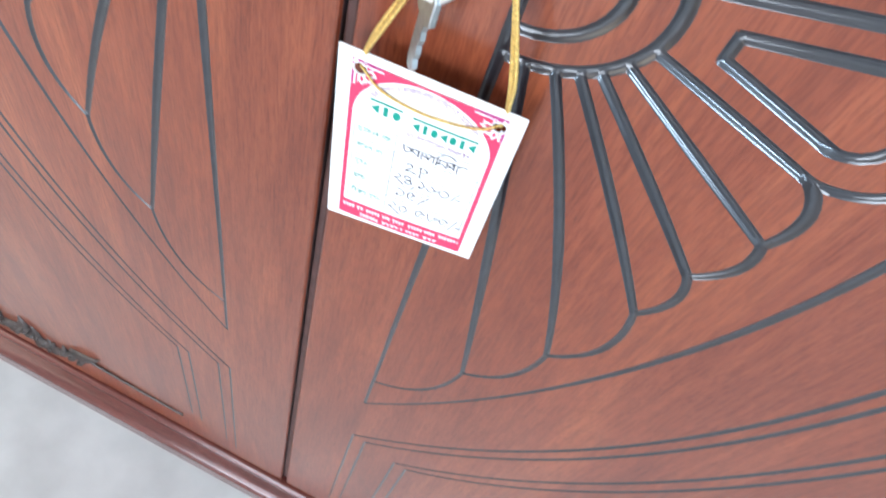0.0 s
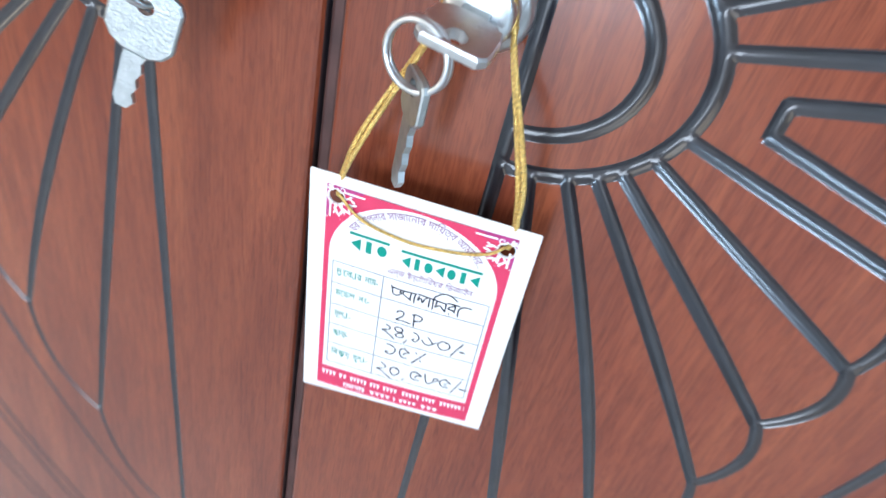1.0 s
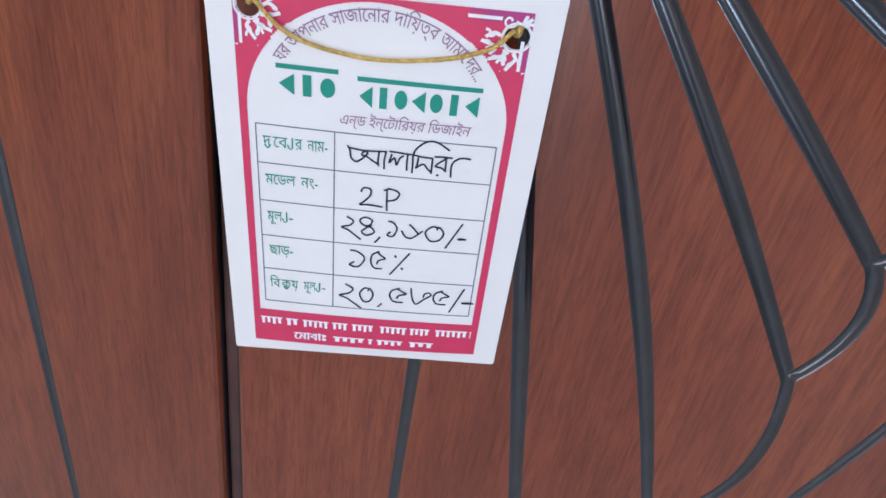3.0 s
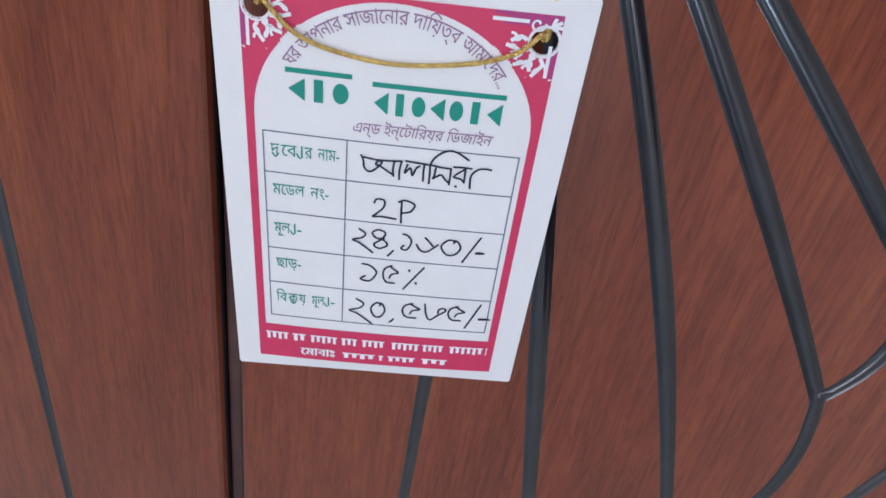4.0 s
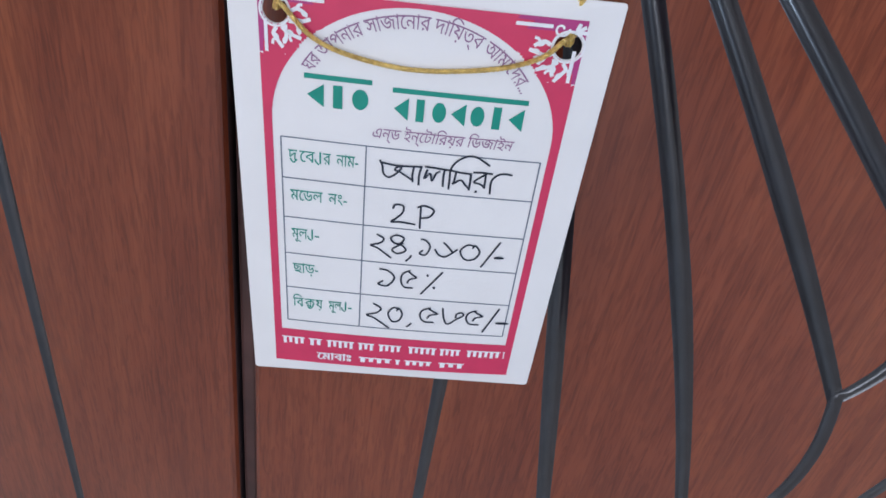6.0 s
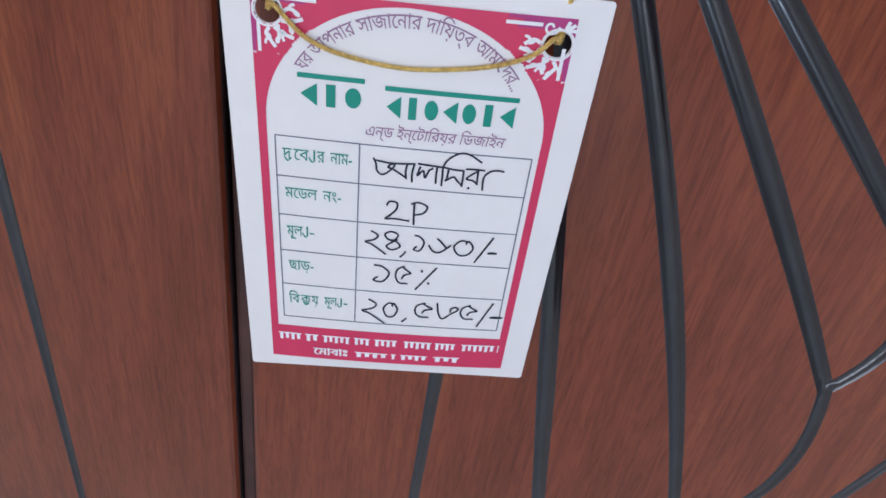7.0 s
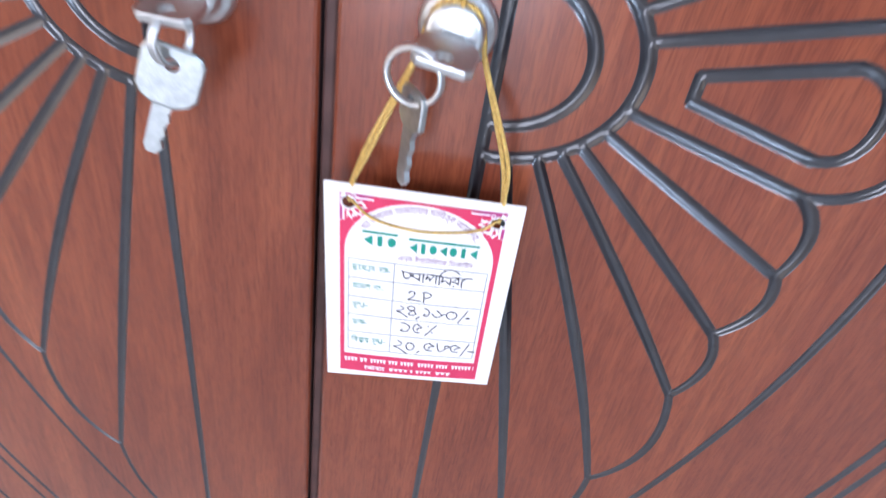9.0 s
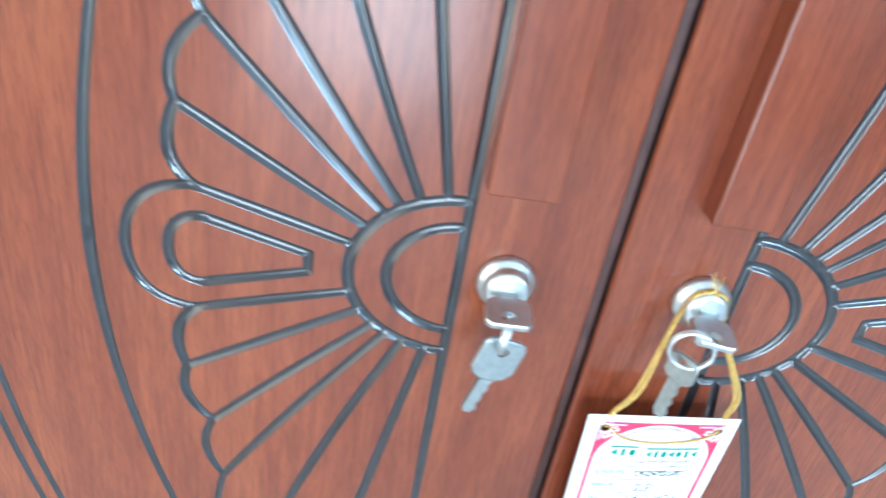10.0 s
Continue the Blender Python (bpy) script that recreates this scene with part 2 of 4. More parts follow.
for name, lo, hi, mat in (("side_panel", (-HALF, 0.024, 0.06), (-HALF + 0.02, 0.56, 1.71), WOOD), ("side_panel", (HALF - 0.02, 0.024, 0.06), (HALF, 0.56, 1.71), WOOD),
                          ("back_panel", (-HALF + 0.02, 0.548, 0.06), (HALF - 0.02, 0.556, 1.71), WOOD), ("bottom_panel", (-HALF + 0.02, 0.03, 0.055), (HALF - 0.02, 0.548, 0.07), WOOD),
                          ("top_panel", (-HALF + 0.02, 0.03, 1.69), (HALF - 0.02, 0.548, 1.71), WOOD), ("meeting_strip", (-0.0029, 0.0045, 0.075), (0.0029, 0.032, 1.685), SHADOWED)):
    bm = bmesh.new()
    box(bm, lo, hi, 0.0015)
    part(name, bm, mat, wardrobe)


def moulding(name, profile, label):
    """A moulding of one profile (outwards, up) across the front and along both sides."""
    verts, faces = [], []
    n = len(profile)
    for corner in range(4):
        for o, z in profile:
            if corner == 0:
                verts.append((-HALF - o, 0.56, z))
            elif corner == 1:
                verts.append((-HALF - o, -o, z))
            elif corner == 2:
                verts.append((HALF + o, -o, z))
            else:
                verts.append((HALF + o, 0.56, z))
    for c in range(3):
        for k in range(n):
            j = (k + 1) % n
            faces.append((c * n + k, c * n + j, (c + 1) * n + j, (c + 1) * n + k))
    faces.append(tuple(range(n))[::-1])
    faces.append(tuple(3 * n + k for k in range(n)))
    ob = mesh_object(name, verts, faces, WOOD_TRIM, wardrobe, label)
    bev = ob.modifiers.new("soft_edges", "BEVEL")
    bev.width, bev.segments, bev.limit_method, bev.angle_limit = 0.0012, 2, "ANGLE", radians(25)
    return ob


base = [(-0.022, 0.065), (0.003, 0.066), (0.007, 0.063), (0.008, 0.056), (0.006, 0.052)]
base += [(0.006 + 0.019 * math.sin(a * math.pi / 16), 0.035 + 0.016 * math.cos(a * math.pi / 16)) for a in range(2, 9)]
base += [(0.025, 0.010), (0.023, 0.003), (0.019, 0.0), (-0.022, 0.0)]
moulding("base_moulding", base, "rounded base moulding")
top = [(-0.022, 1.692), (0.004, 1.692), (0.008, 1.705), (0.02, 1.72), (0.035, 1.735), (0.04, 1.75), (0.04, 1.765), (-0.022, 1.765)]
moulding("cornice", top, "stepped cornice")


def ellipse_half(a, b, n=36):
    return [(a * math.cos(t), b * math.sin(t)) for t in (-math.pi / 2 + math.pi * k / n for k in range(n + 1))]


GROOVE_WIDTH = 0.86


def carved_lines():
    """The grooves of one door as (points, half widths along them), u outwards from the stile's edge and v up from the flower's centre."""
    lines = []
    hub_a, hub_b = 0.0508, 0.0417
    tip = 0.4248

    def both(points, widths):
        lines.append((points, widths))
        lines.append(([(u, -v) for u, v in points], widths))

    both([(0, -0.0), (0, -0.06), (0, -0.2), (0, -0.32), (0, -tip)], (0.0031, 0.0030, 0.0022, 0.0018, 0.0014))
    lines.append((ellipse_half(hub_a, hub_b), (0.0032, 0.0036, 0.0032)))
    lines.append((ellipse_half(0.0330, 0.0285), (0.0031, 0.0034, 0.0031)))
    h = {"A": (0.0100, -0.0408), "B": (0.0213, -0.0380), "C": (0.0295, -0.0342), "D": (0.0360, -0.0296), "E": (0.0433, -0.0222), "F": (0.0489, -0.0128)}
    j = {"A": (0.0541, -0.2913), "B": (0.0894, -0.2206), "C": (0.1086, -0.1464), "D": (0.1136, -0.1048), "E": (0.1258, -0.0692), "F": (0.1198, -0.0322)}
    mid = {"A": (0.0345, -0.1662), "B": (0.0657, -0.1320), "C": (0.0731, -0.0904), "D": (0.0812, -0.0712)}
    for k in "ABCDEF":
        m = mid.get(k, ((h[k][0] + j[k][0]) / 2, (h[k][1] + j[k][1]) / 2))
        far = {"A": 0.0018, "B": 0.0021, "C": 0.0026}.get(k, 0.0030)
        both(bezier(h[k], m, j[k]), (0.0028, 0.0033, far))
    knots = [(0, -0.375)] + [j[k] for k in "ABCDEF"]
    bulge = [(0.0470, -0.3560), (0.0880, -0.2720), (0.1210, -0.1935), (0.1245, -0.1240), (0.1330, -0.0885), (0.1360, -0.0450)]
    for i, b in enumerate(bulge):
        w = 0.0014 + 0.00030 * i
        both(bezier(knots[i], b, knots[i + 1], n=16), (w, w * 1.25, w * 1.15))
    # the level petal with a drop inside
    half = bezier(j["F"], (0.1500, -0.0310), (0.1508, 0.0), n=16)
    lines.append((half + [(u, -v) for u, v in half[-2::-1]], (0.0028, 0.0032, 0.0028)))
    both([(0.0690, -0.0048), (0.1172, -0.0175)], (0.0030, 0.0033))
    drop = bezier((0.1172, -0.0175), (0.1318, -0.0165), (0.1318, 0.0), n=12)
    lines.append((drop + [(u, -v) for u, v in drop[-2::-1]], (0.0029, 0.0032, 0.0029)))
    lines.append(([(0.0690, -0.0048), (0.0690, 0.0048)], (0.0029, 0.0029)))
    # the long arc round the flower
    arc = bezier((0.0, -tip), (0.080, -0.330), (0.1665, -0.155), (0.1665, 0.0), n=48)
    both(arc, (0.0012, 0.0016, 0.0024, 0.0035))
    # two double lines that follow it and drop to the foot of the door
    rim = ((0.0006, -0.5112, 0.155, -0.368, 0.2250, -0.776), (0.0134, -0.5148, 0.165, -0.373, 0.2350, -0.756),
           (0.0474, -0.5276, 0.190, -0.394, 0.2690, -0.734), (0.0599, -0.5290, 0.200, -0.404, 0.2790, -0.726))
    for u0, v0, u1, v1, u2, foot in rim:
        both(bezier((u0, v0), (u1, v1), (u2, -0.175), (u2, 0.0), n=48), (0.0015, 0.0018, 0.0022, 0.0024))
        both([(u0, v0), (u0, (v0 + foot) / 2), (u0, foot)], (0.0014, 0.0014, 0.0010))
    return lines


def resample(points, widths, step):
    p = np.array(points, float)
    seg = np.hypot(*np.diff(p, axis=0).T)
    s = np.concatenate([[0], np.cumsum(seg)])
    n = max(2, int(round(s[-1] / step)) + 1)
    q = np.linspace(0, s[-1], n)
    w = np.interp(q / s[-1], np.linspace(0, 1, len(widths)), widths)
    return np.stack([np.interp(q, s, p[:, 0]), np.interp(q, s, p[:, 1])], 1), w


from mathutils.geometry import delaunay_2d_cdt


def door_sheet(stile):
    """The front of a door with its grooves cut in: x outwards from the gap, z up, and the depth of each point."""
    lo, hi = 0.0052, HALF - 0.003
    low, high = DOOR_LOW + 0.002, DOOR_HIGH - 0.002
    verts = [Vector((lo, low)), Vector((hi, low)), Vector((hi, high)), Vector((lo, high))]
    edges = [(0, 1), (1, 2), (2, 3), (3, 0)]
    seg_a, seg_b, seg_w = [], [], []
    for points, widths in carved_lines():
        q, w = resample([(stile + u, HUB + v) for u, v in points], [GROOVE_WIDTH * w for w in widths], 0.0042)
        seg_a.append(np.c_[q[:-1], w[:-1]])
        seg_b.append(np.c_[q[1:], w[1:]])
        d = np.gradient(q, axis=0)
        d /= np.maximum(np.hypot(d[:, 0], d[:, 1]), 1e-9)[:, None]
        q2 = q.copy()
        q2[0] -= d[0] * w[0]
        q2[-1] += d[-1] * w[-1]
        nrm = np.c_[-d[:, 1], d[:, 0]]
        ends = []
        for f in (-1.0, -0.62, 0.0, 0.62, 1.0):
            start = len(verts)
            for p in q2 + nrm * (w * f)[:, None]:
                verts.append(Vector((p[0], p[1])))
            edges += [(start + k, start + k + 1) for k in range(len(q2) - 1)]
            ends.append((start, len(verts) - 1))
        for a, b in zip(ends, ends[1:]):
            edges += [(a[0], b[0]), (a[1], b[1])]
    got = delaunay_2d_cdt(verts, edges, [], 0, 1e-6)
    pts = np.array([(v.x, v.y) for v in got[0]])
    faces = [tuple(f) for f in got[2]]
    a, b = np.concatenate(seg_a), np.concatenate(seg_b)

    def depth(p):
        out, inside = np.zeros(len(p)), np.zeros(len(p), bool)
        ab = b[:, :2] - a[:, :2]
        ll = np.maximum((ab ** 2).sum(1), 1e-12)
        for s in range(0, len(p), 1500):
            c = p[s:s + 1500]
            t = ((c[:, None, :] - a[None, :, :2]) * ab[None]).sum(2) / ll
            t = np.clip(t, 0, 1)
            near = a[None, :, :2] + t[..., None] * ab[None]
            dist = np.hypot(c[:, None, 0] - near[..., 0], c[:, None, 1] - near[..., 1])
            w = a[None, :, 2] + t * (b[:, 2] - a[:, 2])[None]
            r = dist / w
            cut = np.where(r < 0.985, w * (0.62 * np.maximum(0, 1 - r) + 0.18 * np.maximum(0, 1 - r * r)), 0)
            out[s:s + 1500] = cut.max(1)
            inside[s:s + 1500] = (r < 0.99).any(1)
        return out, inside

    dep, _ = depth(pts)
    mid = np.array([pts[list(f)].mean(0) for f in faces])
    _, dark = depth(mid)
    return pts, dep, faces, dark, (lo, hi, low, high)


def wardrobe_door(name, stile, sign, label):
    pts, dep, faces, dark, (lo, hi, low, high) = door_sheet(stile)
    verts = [(sign * p[0], d, p[1]) for p, d in zip(pts, dep)]
    n = len(verts)
    rim = ((lo, low), (hi, low), (hi, high), (lo, high))
    corner = [int(np.argmin(np.hypot(pts[:, 0] - u, pts[:, 1] - v))) for u, v in rim]
    grow = ((-1, -1), (1, -1), (1, 1), (-1, 1))
    for y, g in ((0.0006, 0.0012), (0.002, 0.002), (0.02, 0.002)):
        verts += [(sign * (u + g * gu), y, v + g * gv) for (u, v), (gu, gv) in zip(rim, grow)]
    faces, mats = list(faces), [1 if k else 0 for k in dark]
    rings = [corner, [n + k for k in range(4)], [n + 4 + k for k in range(4)], [n + 8 + k for k in range(4)]]
    for a, b in zip(rings, rings[1:]):
        faces += [(a[k], b[k], b[(k + 1) % 4], a[(k + 1) % 4]) for k in range(4)]
        # door edges in the groove black too, so the gap stays dark
        mats += [1 if b is rings[3] else 0] * 4
    faces.append(tuple(rings[3]))
    mats.append(0)
    # faces must look outwards, to the front
    if sign < 0:
        faces = [tuple(reversed(f)) for f in faces]
    ob = mesh_object(name, verts, faces, [WOOD, GROOVE], wardrobe, label)
    ob.data.polygons.foreach_set("material_index", mats)
    ob.data.polygons.foreach_set("use_smooth", [bool(m) and k < len(dark) for k, m in enumerate(mats)])
    ob.data.update()
    return ob


door_left = wardrobe_door("door", 0.0694, -1, "closed door carved with half a black-lined flower")
door_right = wardrobe_door("door", 0.0630, 1, "closed door carved with half a black-lined flower")


def batten(parent, x0, x1):
    bm = bmesh.new()
    box(bm, (x0, -0.0135, HUB + 0.052), (x1, 0.0, HUB + 0.70), 0.0012, 3)
    return part("batten", bm, WOOD, parent, "raised vertical batten beside the flower")


batten(door_left, -0.0655, -0.0345)
batten(door_right, 0.0315, 0.0595)


def lock(parent, x, z):
    bm = bmesh.new()
    m = Matrix.Translation((x, 0, z)) @ Matrix.Rotation(radians(90), 4, "X")
    lathe(bm, [(0, 0.0), (0.0138, 0.0), (0.0142, 0.0012), (0.0138, 0.0030), (0.0126, 0.0046), (0.0110, 0.0053), (0.0105, 0.0062),
               (0.0105, 0.0092), (0.0099, 0.0106), (0.0086, 0.0113), (0.0050, 0.0116), (0, 0.0116)], m)
    return part("lock", bm, CHROME, parent, "round chrome cylinder lock", True)


LOCK_L, LOCK_R = (-0.0468, HUB + 0.0035), (0.0470, HUB + 0.0060)
lock(door_left, *LOCK_L)
lock(door_right, *LOCK_R)


def leaf(parent, base_point, angle, length, width, height=0.009):
    """A carved leaf: a ridged, pointed, curling blade on the door's face."""
    bm = bmesh.new()
    rows = []
    for k in range(9):
        t = k / 8
        w = width * math.sin(math.pi * min(1, t * 0.92 + 0.08)) ** 0.8 * (1 - 0.35 * t)
        bend = 0.35 * t * t
        c = Vector((math.cos(angle + bend), math.sin(angle + bend)))
        s = Vector((-c.y, c.x))
        p = Vector(base_point) + c * length * t
        lift = height * math.sin(math.pi * min(1, 0.15 + 0.8 * t))
        rows.append([bm.verts.new((p.x + s.x * w * f, -lift * g, p.y + s.y * w * f)) for f, g in ((-1, 0.05), (-0.55, 0.8), (0, 0.45), (0.55, 1.0), (1, 0.05))])
    for a, b in zip(rows, rows[1:]):
        for k in range(4):
            bm.faces.new((a[k], a[k + 1], b[k + 1], b[k]))
    return part("leaf", bm, CARVED, parent, "", True)


def ornament(parent, sign):
    """A carved spray of leaves in the lower outer corner of a door, with a long tail along its foot."""
    rnd = random.Random(5)
    z0 = 0.108
    tail = spline([(sign * 0.295, -0.0005, 0.148), (sign * 0.275, -0.0015, 0.142), (sign * 0.25, -0.001, 0.136), (sign * 0.20, -0.0005, 0.130), (sign * 0.145, 0.0, 0.126)], 6)
    bm = bmesh.new()
    tube(bm, tail, 0.0026, 6)
    stem = part("carved_stem", bm, CARVED, parent, "dark carved stem and leaves along the foot", True)
    for k in range(13):
        u = 0.455 - 0.013 * k
        big = 1.0 - 0.045 * k
        leaf(stem, (sign * u, z0 + 0.012 * math.sin(k * 1.3)), (math.pi if sign > 0 else 0) + sign * (-1.15 + rnd.uniform(-0.4, 0.4)), 0.058 * big, 0.0125 * big)
        leaf(stem, (sign * u, z0 + 0.01), (math.pi if sign > 0 else 0) + sign * rnd.uniform(-0.5, 0.3), 0.042 * big, 0.009 * big)
    leaf(stem, (sign * 0.305, 0.146), 0 if sign < 0 else math.pi, 0.05, 0.0065)


ornament(door_left, -1)
ornament(door_right, 1)


# ---- keys ----
def key_bow(bm, m, width, length, thick, hole):
    """The head of a key: a plate with clipped corners and a hole near its end, in the local xy plane."""
    w = width / 2
    outer = [(-w * 0.55, 0), (-w, length * 0.18), (-w, length * 0.86), (-w * 0.8, length), (w * 0.8, length), (w, length * 0.86), (w, length * 0.18), (w * 0.55, 0)]
    n = 24
    rim, eye = [], []
    for k in range(n):
        a = 2 * math.pi * k / n
        d = Vector((math.cos(a), math.sin(a)))
        c = Vector((0, length * 0.72))
        best = 1.0
        for i in range(len(outer)):
            p, q = Vector(outer[i]), Vector(outer[(i + 1) % len(outer)])
            e = q - p
            den = d.x * e.y - d.y * e.x
            if abs(den) > 1e-12:
                t = ((p - c).x * e.y - (p - c).y * e.x) / den
                s = ((p - c).x * d.y - (p - c).y * d.x) / den
                if t > 0 and -1e-6 <= s <= 1 + 1e-6:
                    best = min(best, t)
        rim.append(c + d * best)
        eye.append(c + d * hole)
    layers = []
    for z, f in ((-thick / 2, 0.94), (-thick * 0.3, 1.0), (thick * 0.3, 1.0), (thick / 2, 0.94)):
        mid = Vector((0, length / 2))
        layers.append(([bm.verts.new(m @ Vector((*(mid + (p - mid) * f), z))) for p in rim], [bm.verts.new(m @ Vector((*p, z))) for p in eye]))
    for k in range(n):
        j = (k + 1) % n
        for (o1, e1), (o2, e2) in zip(layers, layers[1:]):
            bm.faces.new((o1[k], o1[j], o2[j], o2[k]))
            bm.faces.new((e1[j], e1[k], e2[k], e2[j]))
        bm.faces.new((layers[0][0][j], layers[0][0][k], layers[0][1][k], layers[0][1][j]))
        bm.faces.new((layers[-1][0][k], layers[-1][0][j], layers[-1][1][j], layers[-1][1][k]))


def key_blade(bm, m, length, width):
    """A toothed blade running down the local -y axis from the bow."""
    cuts = (0.0, 0.25, 0.05, 0.35, 0.15, 0.4, 0.1, 0.55)
    n = len(cuts)
    top, low = [], []
    for z in (-0.001, 0.001):
        a, b = [], []
        for k, c in enumerate(cuts):
            y = -length * k / (n - 1)
            a.append(bm.verts.new(m @ Vector((-width / 2 + (width * 0.2 if k == n - 1 else 0), y, z))))
            b.append(bm.verts.new(m @ Vector((width / 2 - c * width * 0.6, y, z))))
        top.append(a)
        low.append(b)
    for k in range(n - 1):
        bm.faces.new((top[1][k], top[1][k + 1], low[1][k + 1], low[1][k]))
        bm.faces.new((top[0][k + 1], top[0][k], low[0][k], low[0][k + 1]))
        bm.faces.new((top[0][k], top[0][k + 1], top[1][k + 1], top[1][k]))
        bm.faces.new((low[0][k + 1], low[0][k], low[1][k], low[1][k + 1]))
    bm.faces.new((top[0][0], top[1][0], low[1][0], low[0][0]))
    bm.faces.new((top[0][-1], low[0][-1], low[1][-1], top[1][-1]))


def key_in_lock(at, turn, droop, label):
    """A key pushed into a lock, its head standing out from the door."""
    x, z = at
    ob = thing("key", (x, -0.0108, z), label, "key", "keys in the wardrobe's locks")
    m = Matrix.Rotation(radians(turn), 4, "Y") @ Matrix.Rotation(radians(180 + droop), 4, "X")
    bm = bmesh.new()
    key_bow(bm, m @ Matrix.Translation((0, 0.0030, 0)), 0.0212, 0.0170, 0.0036, 0.0032)
    part("bow", bm, CHROME, ob, "chrome key head")
    bm = bmesh.new()
    box(bm, (-0.0042, -0.0001, -0.0016), (0.0042, 0.0042, 0.0016), 0.0005, 2, m)
    part("shank", bm, STEEL, ob)
    return ob


key_in_lock(LOCK_L, 0, 14, "chrome key in the lock of a wardrobe door")
key_in_lock(LOCK_R, 8, 14, "chrome key in the lock, with a price tag's cord round it")


def ring(centre, m, radius, wire, label):
    ob = thing("key_ring", centre, label, "key ring")
    bm = bmesh.new()
    for r, dz in ((radius, 0.0), (radius * 0.985, wire * 1.5)):
        tube(bm, [m @ Vector((r * math.cos(a), r * math.sin(a), dz)) for a in (2 * math.pi * k / 40 for k in range(40))], wire, 8, True)
    part("wire_coil", bm, CHROME, ob, smooth=True)
    return ob


def hanging_key(at, m, bow_w, bow_l, blade, label):
    ob = thing("key", at, label, "key", "spare keys")
    bm = bmesh.new()
    key_bow(bm, m @ Matrix.Translation((0, -bow_l * 0.72, 0)), bow_w, bow_l, 0.0026, 0.0026)
    part("bow", bm, STEEL, ob)
    bm = bmesh.new()
    key_blade(bm, m @ Matrix.Translation((0, -bow_l * 0.72, 0)), blade, 0.0072)
    part("blade", bm, STEEL, ob)
    return ob


UP = Matrix.Rotation(radians(90), 4, "X")      # local xy stands up, local z looks to the front
ring((0.0379, -0.0258, HUB - 0.0042), Matrix.Rotation(radians(-12), 4, "Z") @ UP, 0.0098, 0.0010, "thin steel split ring through a key")
hanging_key((0.0385, -0.0240, HUB - 0.0140), Matrix.Rotation(radians(-50), 4, "Z") @ Matrix.Rotation(radians(3), 4, "Y") @ UP, 0.0150, 0.0150, 0.0230, "steel spare key hanging from a split ring")
ring((-0.0467, -0.0252, HUB - 0.0085), Matrix.Rotation(radians(72), 4, "Z") @ UP, 0.0086, 0.0010, "small steel ring linking two keys")
hanging_key((-0.0462, -0.0262, HUB - 0.0172), Matrix.Rotation(radians(12), 4, "Z") @ Matrix.Rotation(radians(-17), 4, "Y").inverted() @ UP, 0.0218, 0.0230, 0.0205, "steel spare key hanging from the other key")

# ---- price tag ----
TAG_W, TAG_H = 39.0, 53.5      # half sizes in millimetres
CORNERS = {"tl": Vector((0.0060, -0.0179, HUB - 0.0563)), "tr": Vector((0.0844, -0.0153, HUB - 0.0512)),
           "bl": Vector((0.0109, -0.0164, HUB - 0.1649)), "br": Vector((0.0870, -0.0092, HUB - 0.1568))}
tag = thing("price_tag", (0.047, -0.014, HUB - 0.107), "white card price tag with crimson border hanging from a gold cord", "price tag")
FRONT = ((CORNERS["tr"] - CORNERS["tl"]).cross(CORNERS["tl"] - CORNERS["bl"])).normalized()


def on_tag(x, y, lift=0.0):
    """A place on the card, in millimetres from its middle, lifted off its face."""
    a, b = (x / TAG_W + 1) / 2, (y / TAG_H + 1) / 2
    low = CORNERS["bl"].lerp(CORNERS["br"], a)
    high = CORNERS["tl"].lerp(CORNERS["tr"], a)
    bow = 0.0012 * (1 - (2 * a - 1) ** 2)
    return low.lerp(high, b) + FRONT * (lift * 0.002 + bow) - tag.location


def tag_mesh(name, cells, mat, lift, label=""):
    """Flat print on the card from polygons in millimetres."""
    verts, faces = [], []
    for poly in cells:
        faces.append(tuple(range(len(verts), len(verts) + len(poly))))
        verts += [on_tag(x, y, lift) for x, y in poly]
    return mesh_object(name, verts, faces, mat, tag, label)


HOLES = ((-29.0, 45.3), (29.6, 44.2))
HOLE_R = 2.7


